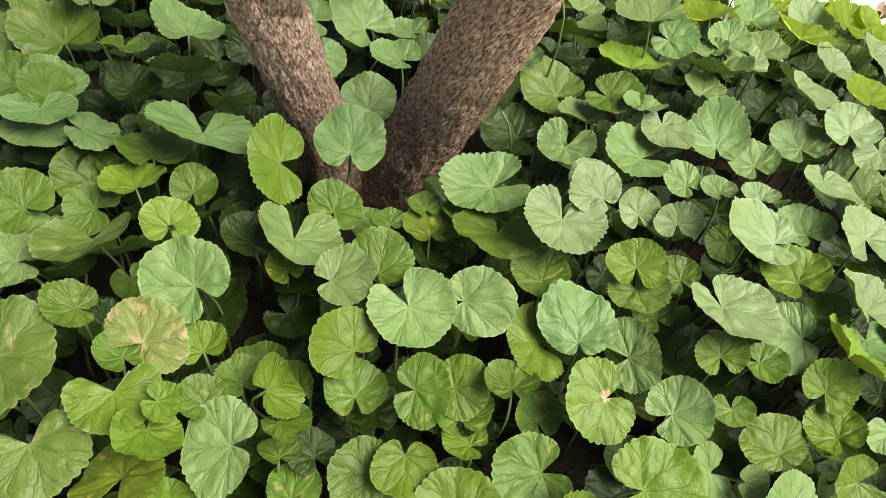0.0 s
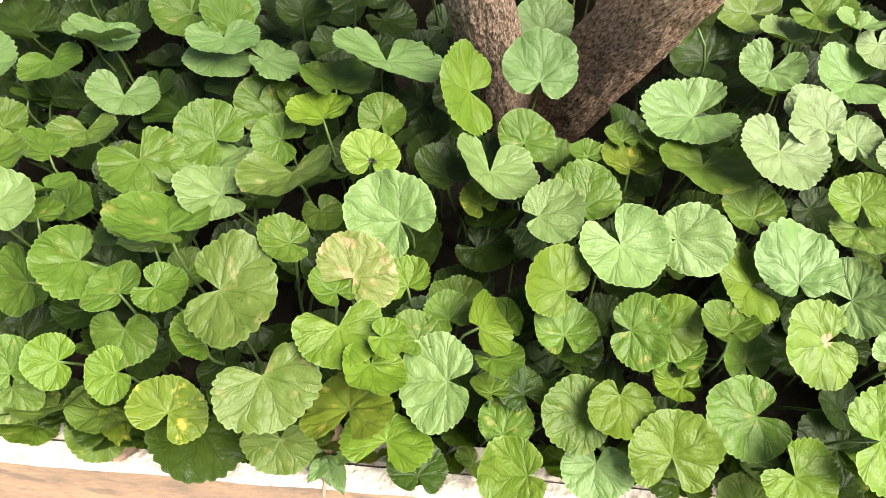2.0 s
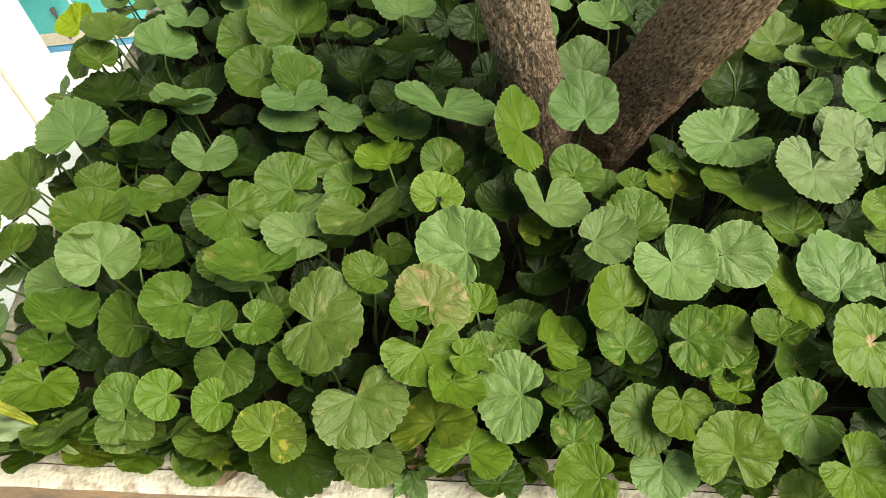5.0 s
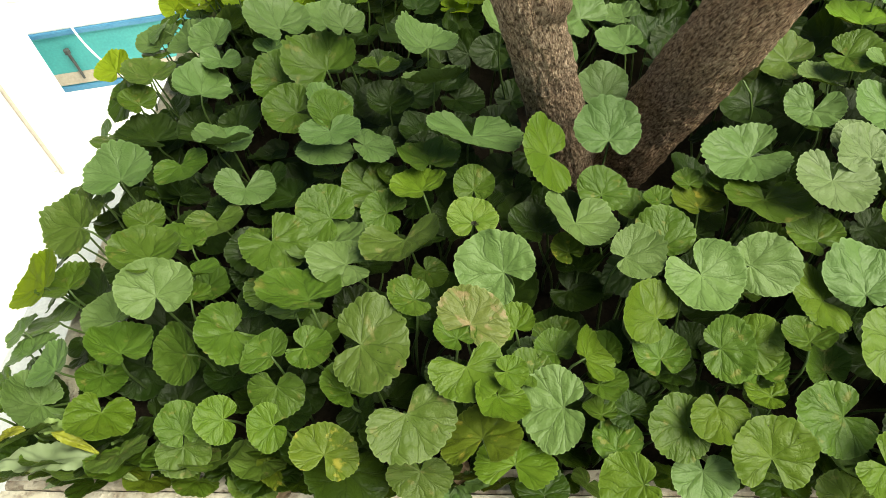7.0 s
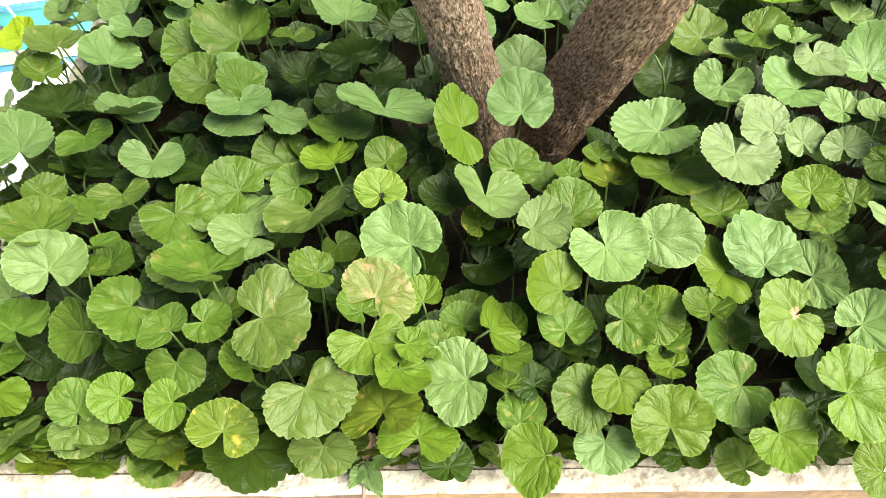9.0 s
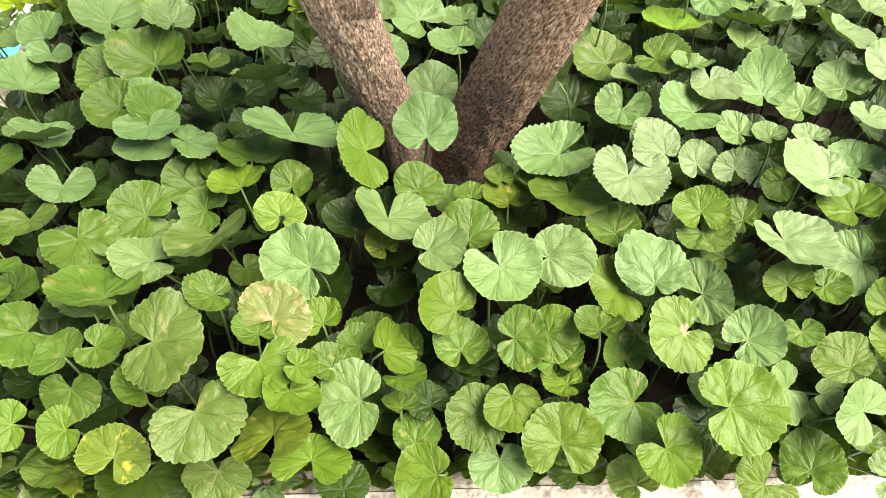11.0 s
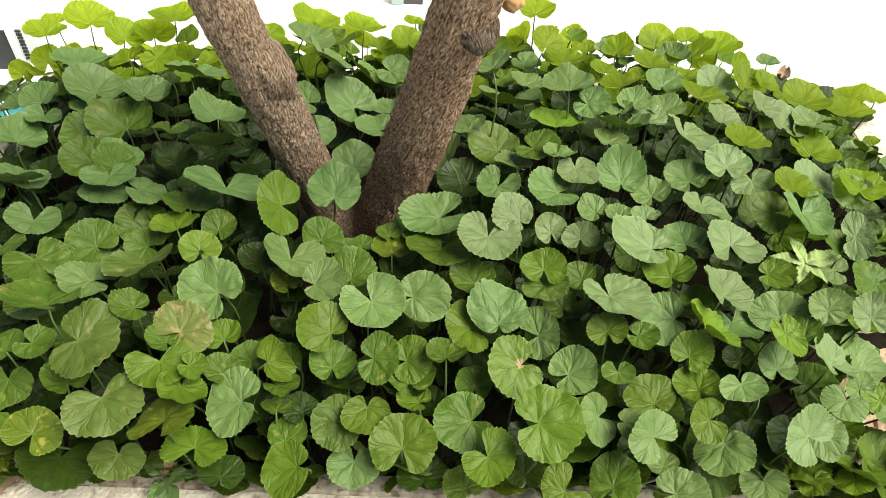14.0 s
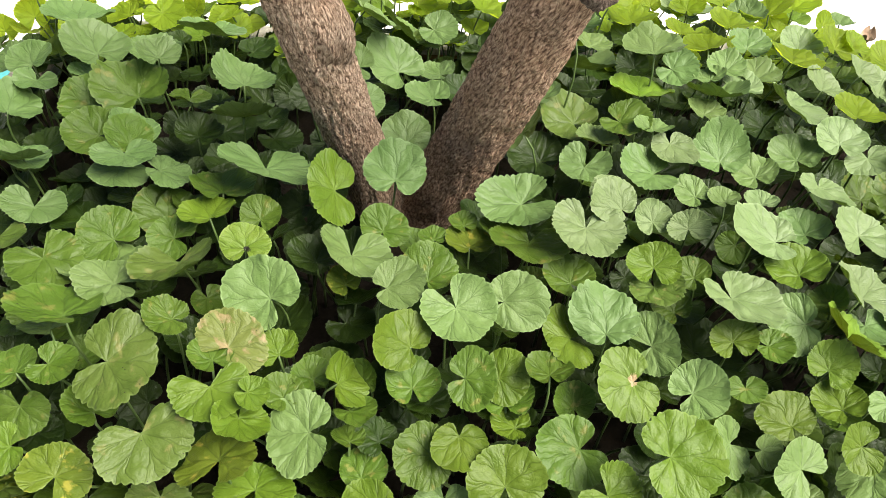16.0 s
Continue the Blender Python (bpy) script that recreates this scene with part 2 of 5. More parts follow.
def bark_material(name, low, mid, high):
    """Knobbly bark: small scales drawn out along the limb, dark cracks between them, pale worn crests."""
    m, nodes, links, b = mat(name)
    uv = nodes.new("ShaderNodeUVMap").outputs[0]
    co = nodes.new("ShaderNodeTexCoord").outputs["Object"]
    mp = nodes.new("ShaderNodeMapping")
    mp.inputs["Scale"].default_value = (1.0, 0.36, 1.0)
    links.new(uv, mp.inputs["Vector"])
    warp_n, tone, grain, ridge = (nodes.new("ShaderNodeTexNoise") for _ in range(4))
    for n, sc, det, v in ((warp_n, 120, 4, mp.outputs[0]), (tone, 34, 4, co), (grain, 1300, 4, co), (ridge, 430, 8, mp.outputs[0])):
        n.inputs["Scale"].default_value, n.inputs["Detail"].default_value = sc, det
        links.new(v, n.inputs["Vector"])
    warp = nodes.new("ShaderNodeVectorMath")
    warp.operation = "MULTIPLY_ADD"
    links.new(warp_n.outputs["Color"], warp.inputs[0])
    warp.inputs[1].default_value = (0.022, 0.022, 0.022)
    links.new(mp.outputs[0], warp.inputs[2])
    crack, small = nodes.new("ShaderNodeTexVoronoi"), nodes.new("ShaderNodeTexVoronoi")
    for n, sc in ((crack, 210), (small, 520)):
        n.feature = "DISTANCE_TO_EDGE"
        n.inputs["Scale"].default_value = sc
        links.new(warp.outputs[0], n.inputs["Vector"])
    scale = calc(nodes, links, "MINIMUM", calc(nodes, links, "MULTIPLY", crack.outputs["Distance"], 3.6), 1.0)
    chip = calc(nodes, links, "MINIMUM", calc(nodes, links, "MULTIPLY", small.outputs["Distance"], 3.6), 1.0)
    h = calc(nodes, links, "ADD", calc(nodes, links, "MULTIPLY", scale, 0.24), calc(nodes, links, "MULTIPLY", chip, 0.3))
    h = calc(nodes, links, "ADD", h, calc(nodes, links, "MULTIPLY", calc(nodes, links, "SUBTRACT", ridge.outputs["Fac"], 0.42), 1.9))
    r = ramp(nodes, [(0.05, low), (0.38, mid), (0.8, high)])
    links.new(h, r.inputs[0])
    t = ramp(nodes, [(0.35, (0.9, 0.82, 0.75)), (0.65, (1.0, 0.98, 0.96))])
    links.new(tone.outputs["Fac"], t.inputs[0])
    col = mix(nodes, links, 0.8, r.outputs[0], t.outputs[0], "MULTIPLY")
    gap = calc(nodes, links, "SUBTRACT", 1.0, calc(nodes, links, "DIVIDE", crack.outputs["Distance"], 0.13), True)
    col = mix(nodes, links, calc(nodes, links, "MULTIPLY", gap, 0.3), col, tuple(0.5 * c for c in low))
    col = mix(nodes, links, 0.45, col, grain.outputs["Fac"], "OVERLAY")
    links.new(col, b.inputs["Base Color"])
    b.inputs["Roughness"].default_value = 0.85
    b.inputs["Specular IOR Level"].default_value = 0.285
    full = calc(nodes, links, "ADD", h, calc(nodes, links, "MULTIPLY", grain.outputs["Fac"], 0.2))
    bp = nodes.new("ShaderNodeBump")
    bp.inputs["Strength"].default_value, bp.inputs["Distance"].default_value = 1.0, 0.006
    links.new(full, bp.inputs["Height"])
    links.new(bp.outputs[0], b.inputs["Normal"])
    return m


BARK = bark_material("rough_bark", (0.14, 0.075, 0.045), (0.56, 0.365, 0.245), (0.88, 0.68, 0.5))
GREY_BARK = bark_material("rough_grey_bark", (0.16, 0.095, 0.06), (0.54, 0.385, 0.27), (0.84, 0.67, 0.52))
DARK_BARK = bark_material("dark_scar_bark", (0.056, 0.036, 0.0256), (0.184, 0.132, 0.1), (0.36, 0.288, 0.232))


# ---- builders ----
def part(name, bm, material, parent=None, label=""):
    me = bpy.data.meshes.new(name)
    bm.to_mesh(me)
    bm.free()
    me.materials.append(material)
    ob = new(name, me)
    if parent:
        ob.parent = parent
    if label:
        ob["label"] = label
    return ob


def smooth(ob):
    for f in ob.data.polygons:
        f.use_smooth = True
    return ob


def box(lo, hi, bevel=0.0, rough=0.0, cuts=0):
    bm = bmesh.new()
    bmesh.ops.create_cube(bm, size=1)
    lo, hi = Vector(lo), Vector(hi)
    for v in bm.verts:
        v.co = Vector([(lo[k] + hi[k]) / 2 + v.co[k] * (hi[k] - lo[k]) for k in range(3)])
    if bevel:
        bmesh.ops.bevel(bm, geom=bm.edges[:], offset=bevel, segments=2, affect="EDGES")
    return bm


def tube(points, radii, sides=6, seed=0.0, wobble=0.0, freq=30.0, bm=None, uv=False):
    """A tube along points with one radius each; wobble roughens it."""
    bm = bm or bmesh.new()
    rings, along = [], 0.0
    lay = bm.loops.layers.uv.verify() if uv else None
    coords = {}
    side = Vector((1, 0.13, 0.07))
    for i, p in enumerate(points):
        p = Vector(p)
        d = (Vector(points[min(i + 1, len(points) - 1)]) - Vector(points[max(i - 1, 0)])).normalized()
        if i:
            along += (p - Vector(points[i - 1])).length
        u = (side - d * side.dot(d)).normalized()
        w = d.cross(u)
        ring = []
        for k in range(sides):
            a = math.tau * k / sides
            rad = radii[i]
            if wobble:
                q = Vector((math.cos(a) * rad * 1.0, math.sin(a) * rad, along * 0.28 + seed))
                rad *= 1 + wobble * (noise.noise(q * freq) + 0.6 * noise.noise(q * freq * 2.7)) + wobble * 0.8 * noise.noise(Vector((math.cos(a), math.sin(a), along * 6 + seed)))
                ridge = noise.noise(Vector((q.x * 300, q.y * 300, along * 60 + seed))) + 0.5 * noise.noise(Vector((q.x * 640, q.y * 640, along * 240 + seed)))
                rad += 0.0021 * ridge
            v = bm.verts.new(p + (u * math.cos(a) + w * math.sin(a)) * rad)
            coords[v] = (a * radii[i], along + seed)
            ring.append(v)
        rings.append(ring)
    for r0, r1 in zip(rings, rings[1:]):
        for k in range(sides):
            f = bm.faces.new((r0[k], r0[(k + 1) % sides], r1[(k + 1) % sides], r1[k]))
            if uv:
                for n, l in enumerate(f.loops):
                    c = coords[l.vert]
                    l[lay].uv = (c[0] + (math.tau * 0.032 if k == sides - 1 and n in (1, 2) else 0), c[1])
    bm.faces.new(rings[0][::-1])
    bm.faces.new(rings[-1])
    return bm


def bezier(a, b, c, d, n):
    a, b, c, d = Vector(a), Vector(b), Vector(c), Vector(d)
    return [a * (1 - t) ** 3 + b * 3 * t * (1 - t) ** 2 + c * 3 * t * t * (1 - t) + d * t ** 3 for t in [k / n for k in range(n + 1)]]


BLADES = {}


def blade(gap, cup, kind, off=0.25):
    """A round crenate blade of radius 1, its stalk at the origin, its notch towards -y, its centre off towards +y; pleated along eight forking veins."""
    key = (gap, cup, kind, off)
    if key in BLADES:
        return BLADES[key]
    rng = random.Random(gap * 31 + cup * 7 + kind + int(off * 100) * 101)
    teeth, rings = 30 + rng.randint(0, 8), 11
    steps = teeth * 4
    edge = math.pi - radians(gap) / 2
    p1, p2, p3 = (rng.uniform(0, 6.28) for _ in range(3))
    skew = rng.uniform(-0.12, 0.12)
    deep = (0.1, 0.26, 0.42)[cup]
    bend = rng.uniform(0.04, 0.11)
    tooth = rng.uniform(0.03, 0.06)
    verts, faces = [(0, 0, 0)], []
    for i in range(steps + 1):
        a = -edge + 2 * edge * i / steps + skew * (1 - math.cos(math.pi * (2 * i / steps - 1))) / 2
        rim = off * math.cos(a) + math.sqrt(1 - (off * math.sin(a)) ** 2)
        rim *= 1 + 0.03 * math.sin(2 * a + p1) + 0.025 * math.sin(3 * a + p2) + 0.015 * math.sin(7 * a + p3)
        s = min(1.0, (edge - abs(a)) / 0.5)
        rim *= 0.58 + 0.42 * math.sqrt(max(0.0, 1 - (1 - s) ** 2))
        rim *= 1 - tooth * (1 - abs(math.sin(a * teeth / 2 + p3)) ** 0.75) * (1 + 0.5 * math.sin(5 * a + p1))
        ja = a + 0.4 * noise.noise(Vector((math.sin(a) * 1.7, math.cos(a) * 1.7, kind * 3.1 + gap)))
        main = abs(math.sin(4 * ja)) ** 0.6
        fork = abs(math.sin(8 * ja + 0.3)) ** 0.6
        for j in range(1, rings + 1):
            r = (j / rings) ** 0.85
            q = r * rim
            z = deep * (q * q - 0.3 * q) + 0.09 * math.sqrt(min(1, 2.2 * q))
            z += bend * q * q * math.sin(2 * a + p2) + 0.045 * q * q * math.sin(3 * a + p3)
            z += 0.026 * q * (1 - 0.55 * q) * main + 0.014 * max(0, q - 0.5) * fork
            z += 0.028 * q ** 3 * math.sin(7 * a + p1) - (0.06 + 0.05 * kind) * max(0, r - 0.82) * (1 if cup == 0 else -0.4)
            z += 0.05 * noise.noise(Vector((q * math.sin(a) * 2.6 + kind * 9, q * math.cos(a) * 2.6, gap * 0.3 + cup)))
            z += 0.035 * noise.noise(Vector((q * math.sin(a) * 6.5 + kind * 5, q * math.cos(a) * 6.5, gap * 0.7 + off * 9)))
            verts.append((q * math.sin(a), q * math.cos(a), z))
    for i in range(steps):
        b0, b1 = 1 + i * rings, 1 + (i + 1) * rings
        faces.append((0, b1, b0))
        for j in range(rings - 1):
            faces.append((b0 + j, b1 + j, b1 + j + 1, b0 + j + 1))
    me = bpy.data.meshes.new("leaf")
    me.from_pydata(verts, [], [f[::-1] for f in faces])
    me.polygons.foreach_set("use_smooth", [True] * len(me.polygons))
    me.materials.append(LEAF["m"])
    at = me.attributes.new("margin", "FLOAT", "POINT")
    at.data.foreach_set("value", [0.0] + [(j / rings) ** 0.85 for _ in range(steps + 1) for j in range(1, rings + 1)])
    me.update()
    BLADES[key] = me
    return me


SOIL_Z = 0.46
PICK = random.Random(5)
TONES = {"m": "green", "d": "shade-darkened green", "g": "fresh yellowish green", "l": "lit pale green", "b": "sky-tinted bluish green", "u": "dusty grey-green", "o": "yellowing olive",
         "y": "lime green", "k": "lime painted as sunlit from behind", "t": "tan-blotched green", "s": "brown-spotted green", "w": "green whitened for sky sheen", "q": "brown-bruised green"}


def plant(x, y):
    ob = new("pennywort_plant")
    ob.location = (x, y, SOIL_Z)
    return tagged(ob, "clump of round scalloped pennywort leaves growing in the planter", "plant", "pennywort bed")


def leaf(clump, x, y, z, size, rx, ry, rz, gap, tone, cup, wide=1.0, off=0.25):
    """One leaf of a clump: the stalk's upper end at x, y, z, the blade's radius, its turn, its notch's opening, its width to length, its stalk's offset."""
    gap = min((6, 14, 22, 32, 45, 60, 85), key=lambda g: abs(g - gap))
    off = min((-0.1, 0.08, 0.25, 0.42, 0.6), key=lambda o: abs(o - off))
    ob = new("leaf", blade(gap, cup, PICK.randint(0, 2), off))
    ob.parent = clump
    base = Vector(clump.location)
    ob.matrix_basis = Matrix.Translation(Vector((x, y, z)) - base) @ pose(0, 0, 0, rx, ry, rz) @ Matrix.Diagonal((size * wide, size, size, 1))
    ob.material_slots[0].link = "OBJECT"
    ob.material_slots[0].material = LEAF[tone]
    if tone != "m":
        ob["label"] = TONES[tone] + " leaf blade"
    top = Vector((x, y, z)) - base
    down = (ob.matrix_basis.to_3x3() @ Vector((0, -0.35, -1))).normalized()
    reach = max(0.03, z - SOIL_Z)
    foot = Vector((top.x * 0.8 + PICK.uniform(-0.015, 0.015), top.y * 0.8 + 0.015 + PICK.uniform(-0.015, 0.015), -0.01))
    foot.y = max(foot.y, 0.2 - base.y)
    pts = bezier(top, top + down * reach * 0.25, foot + Vector((0, 0, reach * 0.5)), foot, 7)
    st = part("stalk", tube(pts, [0.0011 + 0.0006 * k / 7 for k in range(8)], 5), STALK, clump)
    smooth(st)
    return ob


def bed(x, y):
    """Mean height of the leaf canopy over the planter."""
    return 0.533 + 0.052 * x + 0.406 * y - 0.144 * x * x - 0.043 * x * y - 0.347 * y * y


# ---- setting ----
GROUND_Z = -5.3
g = part("ground", box((-400, -400, GROUND_Z - 0.5), (400, 400, GROUND_Z)), PALE_GROUND)
tagged(g, "sun-bleached pale concrete yard far below the terrace", "ground", kind="structure")
t = part("floor", box((-1.13, -1.5, -0.35), (2.6, 1.06, 0.0), 0.01), GREY)
tagged(t, "grey cement terrace floor slab under the planter", "floor", kind="structure")
# Unseen parapet behind the camera, added to bounce light onto the limbs.
wall = part("bounce_wall_south", box((-1.13, -1.7, -0.35), (2.6, -1.5, 0.75)), WHITE)
tagged(wall, "unseen low white limewashed parapet closing the terrace, added to bounce light", "wall", kind="structure")
house = part("wall_below", box((-1.1, -1.7, GROUND_Z), (2.6, 1.03, -0.354)), WHITE)
tagged(house, "white limewashed wall carrying the terrace slab", "wall", kind="structure")

# planter with its flaking rim
PX0, PX1, PY0, PY1 = -0.66, 0.84, 0.163, 1.04
planter = tagged(new("planter"), "long masonry planter with flaking white rim and brown sides", "planter")
planter.location = (0, 0, 0)
part("front_panel", box((PX0, PY0 + 0.003, 0.0), (PX1, PY0 + 0.022, 0.4683), 0.001), CLAY, planter, "weathered brown rendered face")
part("back_panel", box((PX0, PY1 - 0.045, 0.0), (PX1, PY1 - 0.004, 0.459), 0.002), CLAY, planter)
part("side_panel", box((PX0 + 0.002, PY0 + 0.047, 0.0), (PX0 + 0.045, PY1 - 0.047, 0.459), 0.002), GREY, planter, "bare grey cement side")
part("side_panel", box((PX1 - 0.045, PY0 + 0.047, 0.0), (PX1 - 0.002, PY1 - 0.047, 0.459), 0.002), GREY, planter)


def rim_strip(lo, hi, along):
    """Rim with a worn, slightly uneven edge."""
    bm = bmesh.new()
    n = 70
    axis = 0 if along == "x" else 1
    other = 1 - axis
    rings = []
    for k in range(n + 1):
        s = lo[axis] + (hi[axis] - lo[axis]) * k / n
        ring = []
        for o, z in ((lo[other], lo[2]), (lo[other], hi[2] - 0.003), (lo[other] + 0.003, hi[2]), ((lo[other] + hi[other]) / 2, hi[2]), (hi[other], hi[2]), (hi[other], lo[2])):
            co = [0, 0, z + (0.0016 * noise.noise(Vector((s * 25, o * 40, z * 30))) if z > lo[2] else 0)]
            co[axis], co[other] = s, o + 0.0018 * noise.noise(Vector((s * 22, z * 50, o * 11)))
            ring.append(bm.verts.new(co))
        rings.append(ring)
    for a, b in zip(rings, rings[1:]):
        for k in range(6):
            bm.faces.new((a[k], a[(k + 1) % 6], b[(k + 1) % 6], b[k]))
    bm.faces.new(rings[0])
    bm.faces.new(rings[-1][::-1])
    bmesh.ops.recalc_face_normals(bm, faces=bm.faces[:])
    return bm


part("rim", rim_strip((PX0 - 0.004, PY0 + 0.0235, 0.462), (PX1 + 0.004, PY0 + 0.046, 0.4715), "x"), DIRT, planter, "dirty white inner edge")
part("rim", rim_strip((PX0 - 0.004, PY0, 0.4685), (PX1 + 0.004, PY0 + 0.021, 0.473), "x"), RIM, planter, "flaking white painted rim")
part("rim", rim_strip((PX0 - 0.004, PY1 - 0.05, 0.46), (PX1 + 0.004, PY1, 0.473), "x"), RIM, planter, "flaking white painted rim")
part("rim", rim_strip((PX0 - 0.004, PY0 + 0.032, 0.46), (PX0 + 0.046, PY1 - 0.052, 0.473), "y"), RIM, planter, "flaking white painted rim")
part("rim", rim_strip((PX1 - 0.046, PY0 + 0.032, 0.46), (PX1 + 0.004, PY1 - 0.052, 0.473), "y"), RIM, planter, "flaking white painted rim")

sm = bmesh.new()
bmesh.ops.create_grid(sm, x_segments=70, y_segments=44, size=0.5)
for v in sm.verts:
    v.co.x, v.co.y = (PX0 + PX1) / 2 + v.co.x * (PX1 - PX0 - 0.094), (PY0 + PY1) / 2 + v.co.y * (PY1 - PY0 - 0.096)
    v.co.z = SOIL_Z - 0.012 + 0.012 * noise.noise(v.co * 14) + 0.006 * noise.noise(v.co * 45)
tagged(smooth(part("soil", sm, SOIL)), "dark crumbly soil filling the planter", "soil", kind="structure")

# ---- tree ----
tree = tagged(new("tree"), "small tree with two rough grey-brown limbs forking low", "tree")
tree.location = (-0.045, 0.6, SOIL_Z)


def limb(name, pts, radii, seed, material, label=""):
    n = 520
    pv = [Vector(p) - tree.location for p in pts]
    fine, rad = [], []
    for k in range(n + 1):
        s = k / 440 * 7 if k < 440 else 7 + (k - 440) / 80 * (len(pv) - 8)
        i = min(int(s), len(pv) - 2)
        f = s - i
        a, b, c, d = pv[max(i - 1, 0)], pv[i], pv[i + 1], pv[min(i + 2, len(pv) - 1)]
        fine.append(0.5 * (2 * b + (c - a) * f + (2 * a - 5 * b + 4 * c - d) * f * f + (3 * b - a - 3 * c + d) * f ** 3))
        rad.append(radii[i] * (1 - f) + radii[i + 1] * f)
    return smooth(part(name, tube(fine, rad, 120, seed, 0.075, 60.0, uv=True), material, tree, label))


limb("limb", [(-0.055, 0.61, 0.43), (-0.076, 0.593, 0.5), (-0.088, 0.581, 0.56), (-0.103, 0.566, 0.63), (-0.118, 0.552, 0.7), (-0.129, 0.54, 0.755), (-0.143, 0.526, 0.82), (-0.166, 0.503, 0.93), (-0.25, 0.44, 1.3), (-0.41, 0.4, 1.8)],
     [0.034, 0.033, 0.032, 0.0312, 0.0304, 0.03, 0.0295, 0.0288, 0.027, 0.023], 3.0, GREY_BARK, "greyish rough limb")
limb("limb", [(-0.035, 0.612, 0.43), (-0.01, 0.594, 0.5), (0.007, 0.576, 0.56), (0.028, 0.555, 0.63), (0.048, 0.533, 0.7), (0.063, 0.516, 0.755), (0.08, 0.497, 0.82), (0.109, 0.463, 0.93), (0.23, 0.4, 1.3), (0.375, 0.38, 1.8)],
     [0.043, 0.0414, 0.04, 0.0388, 0.037, 0.0355, 0.0334, 0.03, 0.027, 0.023], 8.0, BARK, "reddish-brown rough limb")


def lump(at, r, squash, toward, seed, material, name, label):
    """A rough rounded knot pressed against a limb, its face turned outward."""
    bm = bmesh.new()
    bmesh.ops.create_uvsphere(bm, u_segments=40, v_segments=24, radius=1)
    q = Vector(toward).to_track_quat("Z", "Y")
    lay = bm.loops.layers.uv.verify()
    for v in bm.verts:
        p = v.co.copy()
        ring = math.hypot(p.x, p.y)
        k = 1 + 0.16 * noise.noise(p * 2.2 + Vector((seed, 0, 0))) + 0.1 * noise.noise(p * 6 + Vector((0, seed, 0)))
        dent = -0.35 * math.exp(-(ring / 0.45) ** 2) if p.z > 0 else 0
        v.co = q @ (Vector((p.x * k, p.y * k, (p.z + dent) * squash * k)) * r)
    for f in bm.faces:
        for l in f.loops:
            l[lay].uv = (l.vert.co.x + l.vert.co.y, l.vert.co.z)
    ob = smooth(part(name, bm, material, tree, label))
    ob.location = Vector(at) - tree.location
    return ob


lump((0.111, 0.459, 0.873), 0.022, 0.62, (0.55, -0.75, 0.35), 2.0, DARK_BARK, "knot", "dark ringed branch knot")
lump((0.0905, 0.4475, 0.882), 0.0036, 0.7, (0.0, -0.8, 0.6), 5.0, DRY, "knot", "small pale broken twig scar")
lump((0.142, 0.498, 0.888), 0.013, 1.0, (0.8, -0.1, 0.6), 7.0, CUT_WOOD, "cut_stub", "splintered orange-brown cut wood")
lump((-0.115, 0.53, 0.778), 0.024, 1.9, (-0.2, -0.2, 0.95), 9.0, GREY_BARK, "knot", "healed stub of a lost branch")



def crown(centres, seed):
    """Unseen small pointed leaves on thin twigs, in loose clumps round the limbs' upper ends, added for shade."""
    rng = random.Random(seed)
    verts, faces = [], []
    for centre, radius, count in centres:
        knots = [Vector([rng.gauss(0, 0.5) for _ in range(3)]) for _ in range(count // 60)]
        for _ in range(count):
            at = Vector(centre) + (rng.choice(knots) + Vector([rng.gauss(0, 0.16) for _ in range(3)])) * radius - tree.location
            q = pose(0, 0, 0, rng.gauss(-15, 30), rng.gauss(0, 30), rng.uniform(0, 360))
            ln = rng.uniform(0.05, 0.085)
            b = len(verts)
            for x, y, z in ((0, 0, 0), (0.28, 0.35, 0.05), (0.2, 0.75, 0.02), (0, 1, -0.12), (-0.2, 0.75, 0.02), (-0.28, 0.35, 0.05), (0, 0.5, -0.03)):
                verts.append(at + q @ (Vector((x, y, z)) * ln))
            for i in range(6):
                faces.append((b + 6, b + i, b + (i + 1) % 6))
    me = bpy.data.meshes.new("crown")
    me.from_pydata(verts, [], faces)
    me.materials.append(LEAF["m"])
    ob = new("crown", me)
    ob.parent = tree
    ob["label"] = "loose unseen canopy of small green leaves, added for shade"
    return ob


# Leaves and branches out of view, added overhead to shade the bed softly.
crown([((-0.95, 0.15, 2.5), 0.65, 1000), ((0.35, 0.2, 2.5), 0.35, 200)], 21)
for end, start in (((-0.95, 0.2, 2.5), (-0.4, 0.402, 1.77)), ((-0.6, 0.05, 2.6), (-0.4, 0.402, 1.77)), ((0.35, 0.2, 2.5), (0.37, 0.38, 1.78))):
    a, b = Vector(start) - tree.location, Vector(end) - tree.location
    smooth(part("branch", tube(bezier(a, a + Vector((0, 0, 0.2)), (a + b) / 2 + Vector((0, 0, 0.1)), b, 10), [0.019 - 0.0014 * k for k in range(11)], 8), BARK, tree))

# ---- surroundings ----

far_wall = tagged(new("house"), "white limewashed house across the yard with a dark window", "house")
part("wall", box((-14, 9.4, GROUND_Z), (-6.05, 12.0, -1.5)), WHITE, far_wall)
part("window", box((-7.6, 9.36, -4.72), (-6.42, 9.397, -4.06), 0.004), DARK, far_wall, "dark screened window pane")
part("window_frame", box((-7.7, 9.33, -4.06), (-6.34, 9.398, -3.98), 0.006), WHITE, far_wall)
part("window_frame", box((-6.42, 9.33, -4.72), (-6.34, 9.398, -4.062), 0.006), WHITE, far_wall)
part("window_sill", box((-7.8, 9.2, -4.82), (-6.3, 9.398, -4.722), 0.01), WHITE, far_wall)
